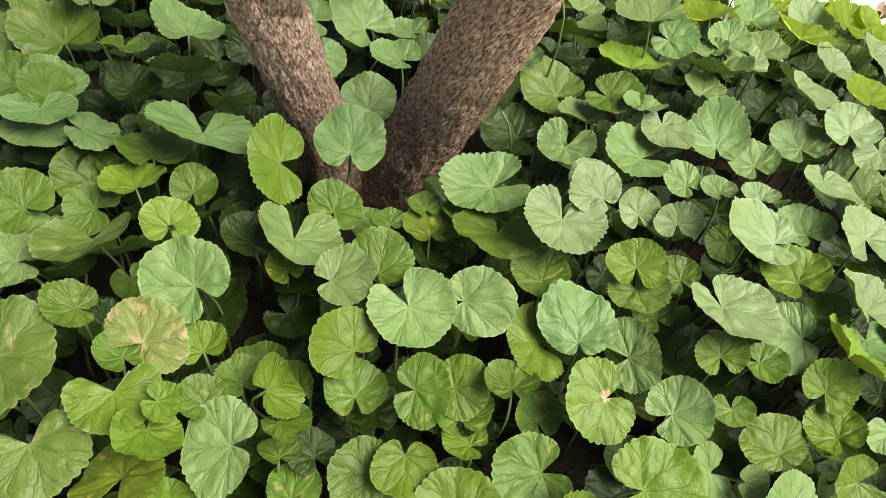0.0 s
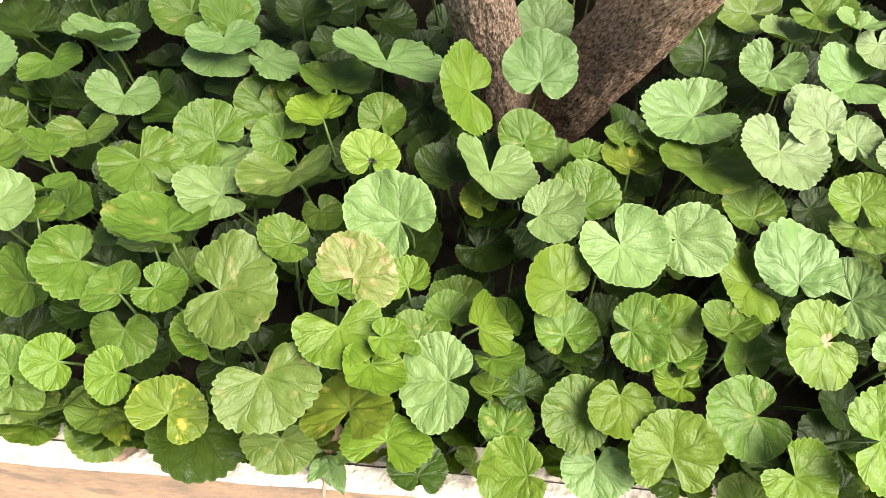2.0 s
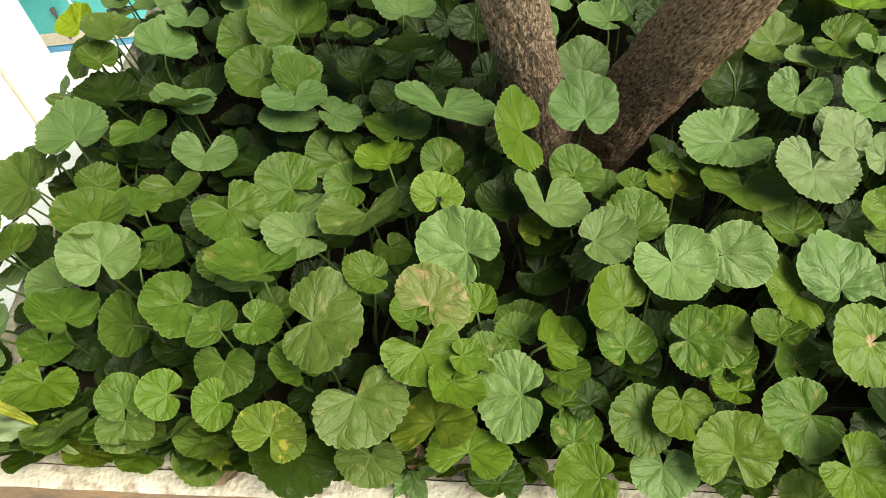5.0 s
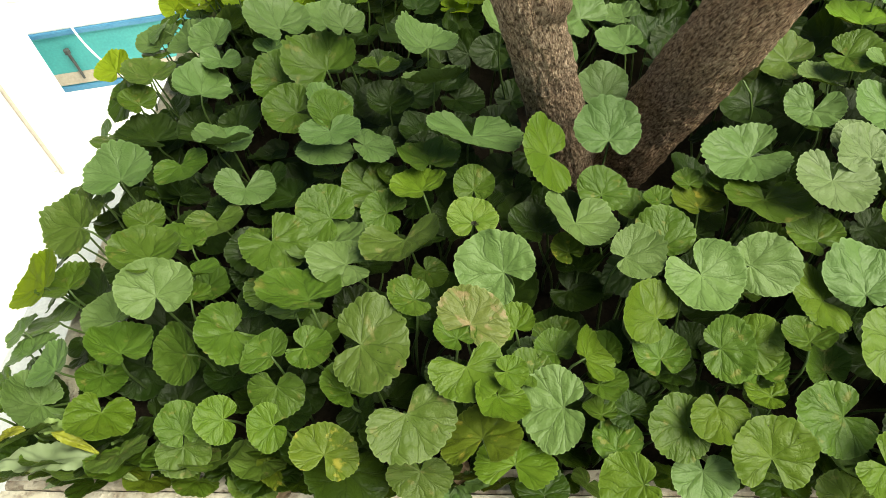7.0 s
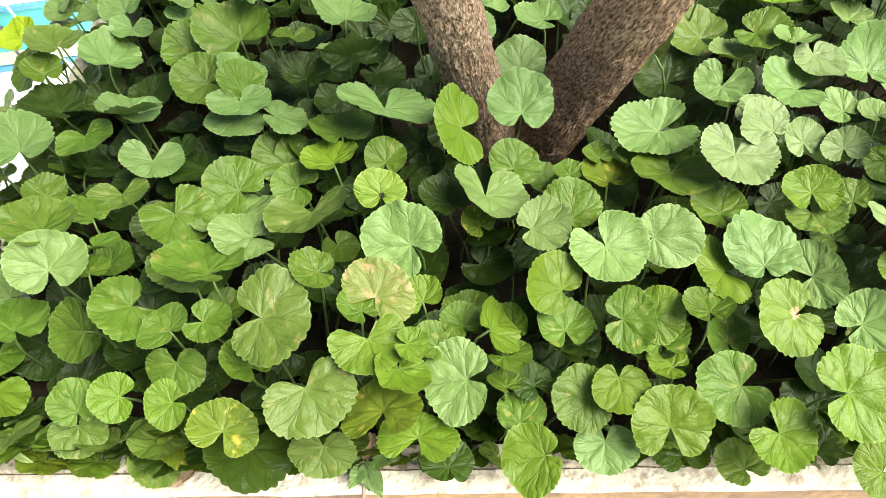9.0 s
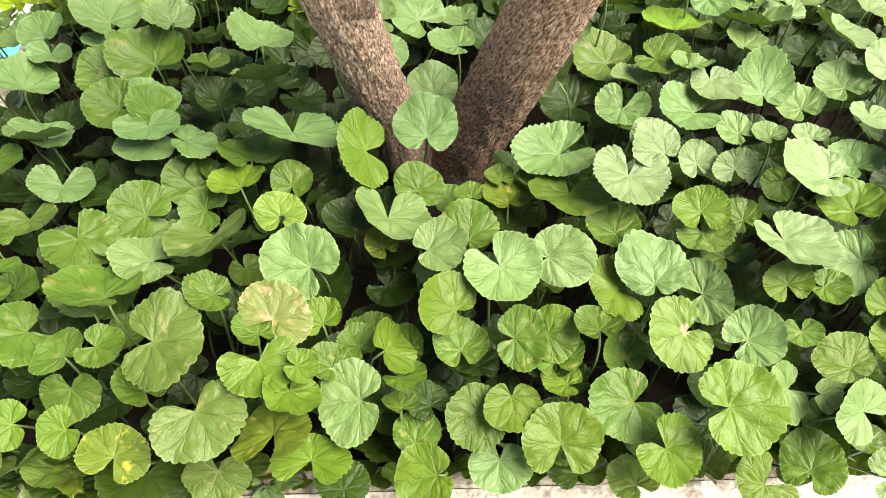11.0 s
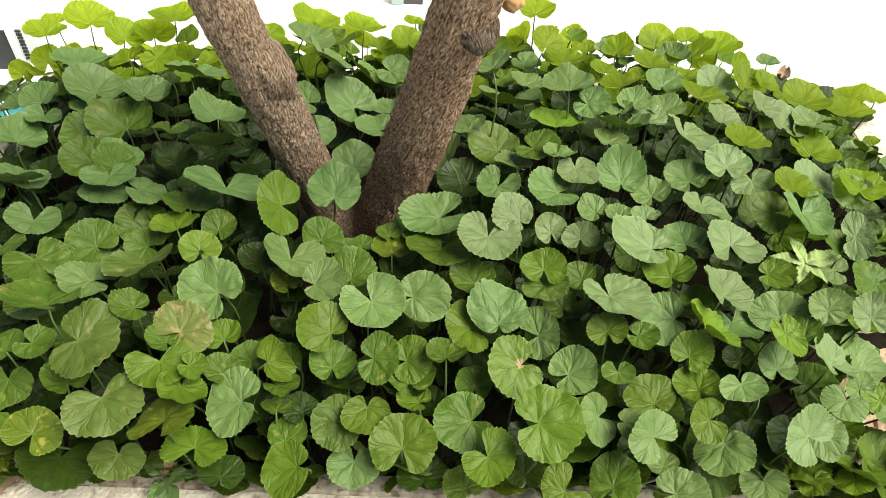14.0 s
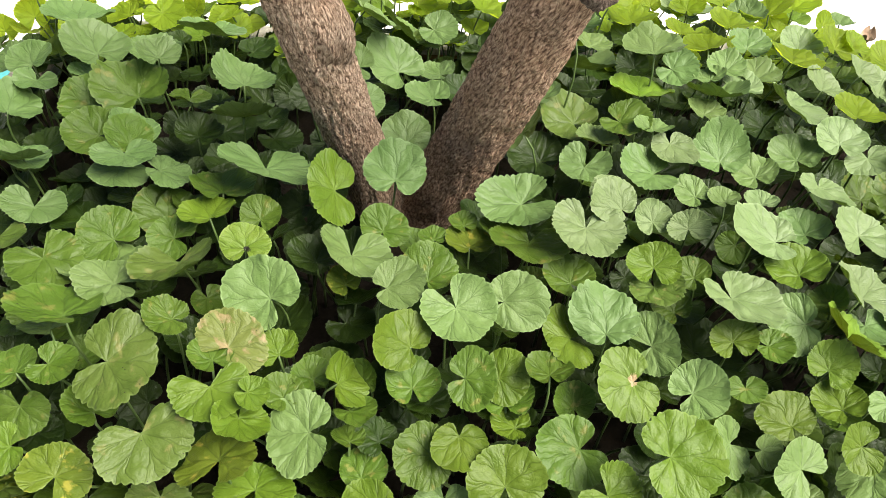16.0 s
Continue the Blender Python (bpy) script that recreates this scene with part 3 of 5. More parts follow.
part("plinth", box((-9.0, 9.1, GROUND_Z), (-6.1, 9.398, -5.08), 0.01), GREY, far_wall)
for row in range(9):
    for c in range(2):
        x0, z0 = -6.29 + 0.045 * c, -4.55 + row * 0.055
        part("vent_block", box((x0, 9.37, z0), (x0 + 0.03, 9.397, z0 + 0.035)), DARK, far_wall)

trough = tagged(new("tank"), "long turquoise painted tank with blue edges on the yard", "tank")
trough.matrix_world = pose(-6.43, 7.78, GROUND_Z, 0, 0, 9.4)
part("body", box((-0.6, 0.0, 0.08), (4.2, 0.75, 0.9), 0.01), TURQUOISE, trough, "turquoise painted side")
part("skirting", box((-0.6, -0.008, 0.1), (4.2, 0.0, 0.3), 0.003), BEIGE, trough, "peeled beige band")
part("base_edge", box((-0.6, -0.03, 0.0), (4.2, 0.75, 0.078), 0.006), BLUE, trough, "blue painted foot")
part("top_edge", box((-0.62, -0.04, 0.904), (4.22, 0.79, 0.97), 0.008), BLUE, trough, "blue painted lip")
part("cover", box((-0.62, 0.0, 0.972), (4.22, 0.79, 1.0), 0.006), GREY, trough, "pale grey cover slab")
part("valve", tube([(0.36, -0.03, 0.2), (0.36, -0.04, 0.45), (0.35, -0.05, 0.62), (0.35, -0.05, 0.64), (0.35, -0.05, 0.7)], [0.018, 0.02, 0.022, 0.04, 0.04], 10), DARK, trough)
hose = part("hose", tube(bezier((-5.62, 7.55, -3.4), (-5.75, 7.6, -4.2), (-5.7, 7.65, -4.6), (-5.3, 7.7, -5.25), 20), [0.014] * 21, 8), WHITE)
tagged(smooth(hose), "thin white hose hanging beside the turquoise tank", "hose")

corner = tagged(new("outbuilding"), "white walled outbuilding with a beige drain pipe", "house")
corner.matrix_world = pose(-5.68, 6.3, GROUND_Z, 0, 0, 18)
part("wall", box((-4.0, 0.0, 0.0), (0.0, 0.9, 4.6), 0.01), WHITE, corner)
part("drain_pipe", tube([(-0.24, -0.06, 0.0), (-0.24, -0.06, 4.5)], [0.025, 0.025], 12), BEIGE, corner, "beige drain pipe")

gate = tagged(new("gate"), "pale blue gate post with a dark door leaf", "gate")
gate.location = (0, 13.0, GROUND_Z)
part("post", box((-1.12, 0.0, 0.0), (-0.90, 0.2, 3.0), 0.01), PALE_BLUE, gate)
part("door_leaf", box((-0.898, 0.05, 0.0), (-0.53, 0.12, 2.8), 0.008), DARK, gate)
back_wall = part("wall_north", box((-5.5, 16.2, GROUND_Z), (14, 16.5, 0.5)), WHITE)
tagged(back_wall, "long white limewashed wall behind the yard", "wall", kind="structure")

# ---- leaves ----
clump = plant(-0.57, 0.28)
leaf(clump, -0.529, 0.288, 0.565, 0.0315, -7, 30, 37, 26, "m", 1)
leaf(clump, -0.566, 0.286, 0.523, 0.0241, 7, -26, -175, 26, "m", 1)
leaf(clump, -0.547, 0.240, 0.535, 0.0319, 13, -23, -177, 39, "g", 0)
leaf(clump, -0.621, 0.253, 0.524, 0.0336, 48, -5, 114, 19, "b", 1)
leaf(clump, -0.600, 0.278, 0.551, 0.0258, -18, -14, 50, 33, "b", 1)
leaf(clump, -0.551, 0.330, 0.558, 0.0301, -16, -2, 43, 33, "l", 1)
clump = plant(-0.60, 0.41)
leaf(clump, -0.609, 0.430, 0.585, 0.0354, -15, -23, 83, 26, "u", 1)
leaf(clump, -0.551, 0.451, 0.563, 0.0226, 13, 18, 43, 33, "m", 1)
leaf(clump, -0.606, 0.361, 0.571, 0.0277, -16, 7, 42, 33, "m", 1)
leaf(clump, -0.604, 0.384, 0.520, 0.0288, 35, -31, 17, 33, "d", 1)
leaf(clump, -0.625, 0.357, 0.581, 0.0338, -19, -20, 52, 33, "k", 1)
clump = plant(-0.57, 0.61)
leaf(clump, -0.525, 0.637, 0.586, 0.0380, -13, 23, 10, 46, "b", 1)
leaf(clump, -0.584, 0.590, 0.555, 0.0393, 3, 20, 69, 33, "d", 1)
leaf(clump, -0.592, 0.660, 0.594, 0.0328, -7, 12, 34, 33, "u", 1)
leaf(clump, -0.605, 0.629, 0.580, 0.0232, 16, 15, 43, 33, "m", 1)
clump = plant(-0.59, 0.74)
leaf(clump, -0.531, 0.735, 0.588, 0.0305, 3, -12, 24, 33, "b", 1)
leaf(clump, -0.515, 0.703, 0.586, 0.0268, -3, -16, -171, 46, "b", 1)
leaf(clump, -0.635, 0.791, 0.548, 0.0322, -9, -8, 36, 33, "b", 1)
leaf(clump, -0.574, 0.760, 0.570, 0.0301, -7, -18, 35, 33, "b", 1)
leaf(clump, -0.678, 0.727, 0.555, 0.0262, 7, -12, 37, 33, "k", 1)
clump = plant(-0.60, 0.94)
leaf(clump, -0.580, 0.889, 0.613, 0.0331, -6, 7, 26, 33, "k", 1)
leaf(clump, -0.558, 0.996, 0.578, 0.0419, 6, 10, 24, 33, "k", 1)
leaf(clump, -0.596, 0.892, 0.561, 0.0246, 40, 3, 18, 33, "k", 1)
leaf(clump, -0.645, 0.887, 0.539, 0.0209, 59, 0, 4, 33, "k", 1)
leaf(clump, -0.630, 1.016, 0.568, 0.0243, -11, 6, 26, 33, "k", 1)
clump = plant(-0.41, 0.25)
leaf(clump, -0.345, 0.301, 0.613, 0.0224, -19, 19, 55, 46, "l", 1)
leaf(clump, -0.459, 0.332, 0.592, 0.0198, -20, 27, 28, 33, "m", 1)
leaf(clump, -0.459, 0.284, 0.569, 0.0304, -23, -41, 80, 33, "m", 1)
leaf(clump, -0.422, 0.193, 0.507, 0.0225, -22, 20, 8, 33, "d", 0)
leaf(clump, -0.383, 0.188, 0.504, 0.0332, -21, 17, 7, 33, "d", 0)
clump = plant(-0.44, 0.41)
leaf(clump, -0.490, 0.351, 0.632, 0.0334, -8, 14, 37, 33, "m", 1)
leaf(clump, -0.461, 0.360, 0.596, 0.0222, 16, -27, -126, 33, "m", 1)
clump = plant(-0.41, 0.57)
leaf(clump, -0.415, 0.632, 0.603, 0.0326, 14, -17, 76, 46, "m", 1)
leaf(clump, -0.359, 0.632, 0.618, 0.0424, 16, -10, 38, 73, "m", 1)
leaf(clump, -0.388, 0.570, 0.610, 0.0310, 12, -20, 87, 33, "m", 1)
leaf(clump, -0.349, 0.575, 0.609, 0.0283, 14, 26, 47, 33, "b", 1)
leaf(clump, -0.463, 0.538, 0.601, 0.0345, 22, 4, 163, 73, "b", 2)
leaf(clump, -0.477, 0.543, 0.596, 0.0277, -22, -21, -93, 73, "b", 1)
clump = plant(-0.44, 0.75)
leaf(clump, -0.390, 0.779, 0.575, 0.0351, 2, 14, 20, 33, "b", 1)
leaf(clump, -0.492, 0.813, 0.605, 0.0460, -18, 11, 24, 33, "b", 1)
leaf(clump, -0.443, 0.791, 0.594, 0.0315, -20, 6, 24, 33, "k", 1)
leaf(clump, -0.429, 0.709, 0.624, 0.0408, 10, 16, 34, 33, "b", 1)
leaf(clump, -0.436, 0.681, 0.612, 0.0216, -16, 11, 23, 33, "b", 1)
clump = plant(-0.42, 0.95)
leaf(clump, -0.477, 0.938, 0.581, 0.0346, 15, 24, 25, 33, "k", 1)
leaf(clump, -0.389, 0.957, 0.610, 0.0403, -7, 3, 19, 33, "k", 1)
leaf(clump, -0.432, 0.957, 0.578, 0.0351, 8, 17, 21, 33, "k", 1)
leaf(clump, -0.424, 0.964, 0.522, 0.0466, -17, 13, 17, 33, "k", 1)
leaf(clump, -0.369, 0.925, 0.564, 0.0182, 64, -14, -23, 33, "k", 1)
clump = plant(-0.26, 0.25)
leaf(clump, -0.329, 0.304, 0.630, 0.0390, -10, 28, 62, 33, "m", 1)
leaf(clump, -0.233, 0.297, 0.638, 0.0205, 17, -0, 93, 26, "m", 1)
leaf(clump, -0.328, 0.259, 0.624, 0.0206, -9, 5, -104, 46, "m", 1)
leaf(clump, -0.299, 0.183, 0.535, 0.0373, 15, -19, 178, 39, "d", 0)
leaf(clump, -0.291, 0.231, 0.596, 0.0229, 3, 21, 42, 33, "m", 1)
leaf(clump, -0.197, 0.269, 0.618, 0.0193, 0, 16, 37, 33, "m", 1)
clump = plant(-0.25, 0.44)
leaf(clump, -0.301, 0.504, 0.619, 0.0266, -33, -5, -76, 33, "b", 0)
leaf(clump, -0.231, 0.480, 0.612, 0.0325, -16, 10, 11, 39, "m", 1)
leaf(clump, -0.237, 0.443, 0.613, 0.0289, -22, 3, 30, 33, "y", 1)
leaf(clump, -0.185, 0.439, 0.616, 0.0206, 24, 2, -1, 33, "m", 1)
leaf(clump, -0.327, 0.384, 0.593, 0.0430, -26, 12, 32, 33, "l", 1)
leaf(clump, -0.248, 0.372, 0.625, 0.0380, 10, 9, -172, 90, "u", 2)
clump = plant(-0.28, 0.63)
leaf(clump, -0.297, 0.628, 0.622, 0.0250, 12, -8, -176, 26, "m", 1)
leaf(clump, -0.242, 0.665, 0.616, 0.0372, 2, 17, 27, 87, "b", 1)
leaf(clump, -0.232, 0.604, 0.616, 0.0373, 25, -4, -165, 46, "l", 2)
leaf(clump, -0.337, 0.666, 0.650, 0.0251, 10, 17, 24, 46, "b", 1)
leaf(clump, -0.284, 0.589, 0.596, 0.0275, 1, 8, 5, 33, "d", 1)
clump = plant(-0.31, 0.79)
leaf(clump, -0.308, 0.785, 0.613, 0.0458, 14, -17, -165, 26, "b", 1)
clump = plant(-0.11, 0.25)
leaf(clump, -0.127, 0.159, 0.550, 0.0224, -12, 13, 9, 33, "d", 0)
clump = plant(-0.08, 0.25)
leaf(clump, -0.147, 0.291, 0.596, 0.0202, 4, -1, 27, 73, "g", 1)
leaf(clump, -0.156, 0.225, 0.642, 0.0143, -16, 2, -102, 33, "g", 1)
leaf(clump, -0.163, 0.211, 0.627, 0.0236, 9, -29, -170, 33, "g", 1)
leaf(clump, -0.090, 0.251, 0.615, 0.0242, -45, 28, -62, 39, "g", 1)
leaf(clump, -0.079, 0.234, 0.600, 0.0189, 2, -20, -112, 33, "m", 1)
leaf(clump, -0.012, 0.252, 0.583, 0.0243, -7, 19, 62, 33, "d", 1)
leaf(clump, -0.027, 0.256, 0.602, 0.0240, 4, 5, 6, 33, "m", 1)
leaf(clump, -0.113, 0.264, 0.600, 0.0178, 3, 10, 35, 33, "m", 1)
leaf(clump, -0.134, 0.241, 0.608, 0.0184, 5, 11, 36, 33, "m", 1)
leaf(clump, -0.078, 0.213, 0.587, 0.0150, -23, 20, 22, 33, "m", 1)
leaf(clump, -0.070, 0.266, 0.594, 0.0197, 29, -44, 15, 33, "m", 1)
leaf(clump, -0.054, 0.218, 0.578, 0.0191, -3, 10, 31, 33, "d", 0)
clump = plant(-0.08, 0.41)
leaf(clump, -0.011, 0.405, 0.630, 0.0140, -7, 5, 24, 33, "m", 1)
leaf(clump, -0.095, 0.372, 0.599, 0.0165, 16, 1, 35, 33, "o", 1)
leaf(clump, -0.124, 0.389, 0.612, 0.0256, -4, 11, 30, 33, "d", 1)
clump = plant(-0.08, 0.63)
leaf(clump, -0.014, 0.656, 0.612, 0.0291, -1, 4, 60, 33, "b", 1)
leaf(clump, -0.093, 0.585, 0.702, 0.0223, 17, -26, 73, 33, "b", 1)
leaf(clump, -0.097, 0.626, 0.631, 0.0220, -31, 21, -93, 33, "b", 1)
leaf(clump, -0.153, 0.639, 0.659, 0.0276, 11, 26, 26, 33, "l", 1)
clump = plant(-0.06, 0.79)
leaf(clump, -0.058, 0.724, 0.603, 0.0406, 22, 1, 51, 66, "b", 1)
leaf(clump, -0.004, 0.732, 0.595, 0.0260, -12, -1, 45, 33, "b", 1)
leaf(clump, -0.013, 0.835, 0.599, 0.0294, -9, 16, -113, 33, "b", 1)
leaf(clump, -0.066, 0.848, 0.596, 0.0412, -8, -47, -149, 33, "l", 1)
leaf(clump, -0.144, 0.828, 0.655, 0.0387, -27, -4, -75, 33, "l", 1)
leaf(clump, -0.101, 0.760, 0.667, 0.0404, -3, -46, -153, 33, "l", 1)
clump = plant(-0.09, 0.94)
leaf(clump, -0.154, 0.965, 0.603, 0.0406, 2, 21, 10, 19, "k", 1)
leaf(clump, -0.070, 0.977, 0.592, 0.0373, -11, 11, 4, 33, "k", 1)
leaf(clump, -0.027, 0.919, 0.584, 0.0333, -10, 19, 2, 33, "k", 1)
leaf(clump, -0.103, 0.911, 0.613, 0.0186, 16, 17, 12, 33, "k", 1)
clump = plant(0.14, 0.25)
leaf(clump, 0.169, 0.165, 0.561, 0.0195, -4, -7, -2, 33, "d", 0)
leaf(clump, 0.112, 0.154, 0.553, 0.0216, -17, 3, 22, 33, "u", 0)
clump = plant(0.07, 0.25)
leaf(clump, 0.054, 0.249, 0.590, 0.0247, -12, 0, 2, 39, "m", 1)
leaf(clump, 0.062, 0.231, 0.583, 0.0187, -8, 13, 62, 33, "g", 1)
leaf(clump, 0.089, 0.260, 0.621, 0.0208, -20, -2, 1, 33, "m", 1)
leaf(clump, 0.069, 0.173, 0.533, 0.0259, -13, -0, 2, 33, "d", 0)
clump = plant(0.08, 0.41)
leaf(clump, 0.081, 0.401, 0.634, 0.0380, 13, -1, 172, 39, "m", 1)
leaf(clump, 0.024, 0.400, 0.626, 0.0249, -18, 5, 2, 33, "o", 1)
leaf(clump, 0.019, 0.426, 0.629, 0.0149, -4, 7, 24, 33, "m", 1)
leaf(clump, 0.055, 0.422, 0.627, 0.0201, -10, 7, 19, 33, "m", 1)
leaf(clump, 0.117, 0.357, 0.628, 0.0251, 1, 3, 23, 33, "m", 1)
clump = plant(0.13, 0.58)
leaf(clump, 0.150, 0.600, 0.625, 0.0367, 8, -5, 54, 60, "u", 1)
leaf(clump, 0.137, 0.635, 0.729, 0.0257, -10, -22, 1, 33, "l", 1)
leaf(clump, 0.114, 0.616, 0.649, 0.0246, -17, -7, 38, 33, "b", 1)
leaf(clump, 0.083, 0.537, 0.659, 0.0279, 3, -44, -1, 33, "b", 1)
leaf(clump, 0.110, 0.554, 0.606, 0.0337, 2, -10, 64, 33, "d", 1)
clump = plant(0.17, 0.73)
leaf(clump, 0.170, 0.726, 0.621, 0.0494, 12, 0, 172, 73, "l", 2)
clump = plant(0.02, 0.93)
leaf(clump, 0.012, 0.904, 0.609, 0.0306, 3, 8, 4, 33, "k", 1)
leaf(clump, 0.020, 0.965, 0.613, 0.0211, -14, 4, 2, 33, "k", 1)
clump = plant(0.26, 0.26)
leaf(clump, 0.288, 0.296, 0.621, 0.0179, 1, 3, -114, 33, "m", 1)
leaf(clump, 0.265, 0.208, 0.596, 0.0147, -29, 25, -105, 33, "l", 1)
leaf(clump, 0.212, 0.334, 0.618, 0.0181, 5, -12, 21, 33, "m", 1)
leaf(clump, 0.305, 0.179, 0.563, 0.0170, -12, 3, 15, 33, "l", 1)
clump = plant(0.26, 0.41)
leaf(clump, 0.193, 0.351, 0.633, 0.0252, 4, 7, -170, 33, "u", 1)
leaf(clump, 0.294, 0.474, 0.627, 0.0169, -9, -4, 8, 33, "l", 1)
leaf(clump, 0.314, 0.442, 0.655, 0.0168, -16, -4, 2, 33, "w", 1)
leaf(clump, 0.266, 0.485, 0.623, 0.0192, 0, -13, 35, 26, "l", 1)
leaf(clump, 0.331, 0.364, 0.640, 0.0281, -7, -12, 10, 33, "g", 1)
leaf(clump, 0.236, 0.368, 0.627, 0.0179, 10, -16, 20, 33, "m", 1)
clump = plant(0.27, 0.59)
leaf(clump, 0.171, 0.544, 0.643, 0.0262, -6, 18, 52, 33, "l", 1)
leaf(clump, 0.192, 0.568, 0.655, 0.0305, 4, 5, -125, 33, "m", 1)
leaf(clump, 0.221, 0.539, 0.666, 0.0215, -21, -2, -8, 33, "l", 1)
leaf(clump, 0.226, 0.624, 0.650, 0.0377, -24, 1, -10, 33, "y", 1)
leaf(clump, 0.243, 0.664, 0.682, 0.0379, -15, -9, -7, 39, "l", 1)
leaf(clump, 0.273, 0.673, 0.655, 0.0269, -1, 20, -123, 33, "b", 1)
leaf(clump, 0.315, 0.626, 0.654, 0.0347, 16, 9, 169, 53, "l", 2)
leaf(clump, 0.290, 0.584, 0.656, 0.0224, -7, 9, -12, 33, "l", 1)
leaf(clump, 0.333, 0.664, 0.662, 0.0237, 5, -1, -11, 26, "l", 1)
leaf(clump, 0.340, 0.517, 0.624, 0.0254, 2, -13, 11, 33, "l", 1)
leaf(clump, 0.312, 0.648, 0.660, 0.0182, -7, -18, -9, 33, "l", 1)
clump = plant(0.27, 0.79)
leaf(clump, 0.198, 0.784, 0.613, 0.0275, -11, 14, -8, 33, "l", 1)
leaf(clump, 0.228, 0.843, 0.646, 0.0288, 17, 25, 3, 26, "k", 1)
leaf(clump, 0.264, 0.846, 0.615, 0.0358, -12, -6, -7, 33, "k", 1)
leaf(clump, 0.327, 0.716, 0.658, 0.0319, -21, -18, -7, 33, "k", 1)
leaf(clump, 0.314, 0.783, 0.638, 0.0254, -17, 6, -14, 33, "k", 1)
clump = plant(0.26, 0.96)
leaf(clump, 0.221, 0.962, 0.639, 0.0312, 6, 4, -4, 26, "k", 1)
leaf(clump, 0.206, 0.997, 0.570, 0.0300, 24, -42, -19, 26, "k", 1)
leaf(clump, 0.296, 0.997, 0.568, 0.0260, 38, -6, -8, 26, "k", 1)
leaf(clump, 0.315, 0.940, 0.588, 0.0153, 24, -7, -9, 33, "k", 1)
clump = plant(0.43, 0.25)
leaf(clump, 0.354, 0.297, 0.634, 0.034, -52, 3, -61, 19, "y", 2)
leaf(clump, 0.344, 0.244, 0.603, 0.0226, -12, -14, 13, 33, "g", 1)
leaf(clump, 0.399, 0.288, 0.595, 0.0154, -4, -19, 14, 33, "d", 1)
leaf(clump, 0.463, 0.304, 0.614, 0.0237, -10, -19, 7, 33, "m", 1)
leaf(clump, 0.463, 0.184, 0.541, 0.0189, 6, 26, 160, 33, "g", 0)
leaf(clump, 0.506, 0.186, 0.540, 0.0190, 5, 28, 158, 33, "y", 0)
clump = plant(0.42, 0.43)
leaf(clump, 0.508, 0.509, 0.647, 0.0296, -12, 5, -25, 33, "k", 1)
leaf(clump, 0.360, 0.342, 0.624, 0.0176, -3, -16, 12, 33, "m", 1)
leaf(clump, 0.362, 0.426, 0.631, 0.0260, -9, -12, 7, 33, "b", 1)
clump = plant(0.42, 0.59)
leaf(clump, 0.380, 0.676, 0.644, 0.0298, -10, -1, -15, 26, "l", 1)
leaf(clump, 0.352, 0.644, 0.649, 0.0251, -14, 4, -16, 26, "w", 1)
leaf(clump, 0.390, 0.605, 0.660, 0.0384, 2, -26, -177, 26, "w", 1)
leaf(clump, 0.461, 0.665, 0.639, 0.0288, -9, 19, -22, 33, "w", 1)
leaf(clump, 0.465, 0.587, 0.658, 0.0298, -12, 4, -22, 33, "k", 1)
leaf(clump, 0.389, 0.537, 0.633, 0.0284, 1, -14, 8, 33, "b", 1)
clump = plant(0.43, 0.78)
leaf(clump, 0.489, 0.801, 0.609, 0.0296, 14, 3, -13, 33, "w", 1)
leaf(clump, 0.395, 0.826, 0.626, 0.0316, -12, 2, -15, 33, "k", 1)
leaf(clump, 0.449, 0.823, 0.604, 0.0292, -7, 13, -18, 33, "k", 1)
leaf(clump, 0.398, 0.763, 0.632, 0.0284, 6, 6, -12, 33, "b", 1)
leaf(clump, 0.437, 0.712, 0.645, 0.0362, -18, 11, -23, 33, "k", 1)
clump = plant(0.42, 0.93)
leaf(clump, 0.433, 0.960, 0.589, 0.0329, 22, 4, -8, 33, "k", 1)
leaf(clump, 0.354, 0.882, 0.611, 0.0422, -19, -3, -12, 33, "w", 1)
leaf(clump, 0.364, 0.947, 0.592, 0.0163, 2, 14, -10, 33, "k", 1)
leaf(clump, 0.483, 0.958, 0.603, 0.0240, 1, -5, -15, 33, "k", 1)
leaf(clump, 0.477, 0.896, 0.608, 0.0370, -11, -24, -13, 33, "k", 1)
clump = plant(0.52, 0.29)
leaf(clump, 0.514, 0.257, 0.595, 0.0171, 31, -16, 34, 33, "l", 1)
clump = plant(0.61, 0.61)
leaf(clump, 0.610, 0.679, 0.578, 0.0378, -4, 10, -23, 33, "k", 1)
leaf(clump, 0.587, 0.601, 0.577, 0.0382, -12, 15, -28, 33, "w", 1)
leaf(clump, 0.625, 0.564, 0.606, 0.0311, -0, 6, -23, 33, "k", 1)
clump = plant(0.58, 0.76)
leaf(clump, 0.577, 0.722, 0.595, 0.0351, -3, 23, -22, 33, "w", 1)
leaf(clump, 0.648, 0.821, 0.571, 0.0388, 1, 4, -21, 33, "k", 1)
leaf(clump, 0.534, 0.794, 0.617, 0.0310, 9, 22, -13, 33, "k", 1)
leaf(clump, 0.565, 0.801, 0.616, 0.0216, 2, 23, -18, 33, "k", 1)
leaf(clump, 0.533, 0.716, 0.628, 0.0260, -2, 27, -20, 33, "w", 1)
leaf(clump, 0.605, 0.709, 0.581, 0.0267, -4, 30, -24, 33, "w", 1)
clump = plant(0.54, 0.90)
leaf(clump, 0.533, 0.940, 0.594, 0.0383, -1, -6, -17, 33, "k", 1)
leaf(clump, 0.542, 0.861, 0.613, 0.0180, 38, 18, 4, 33, "k", 1)
clump = plant(0.73, 0.79)
leaf(clump, 0.738, 0.842, 0.539, 0.0392, -13, -7, -26, 33, "k", 1)
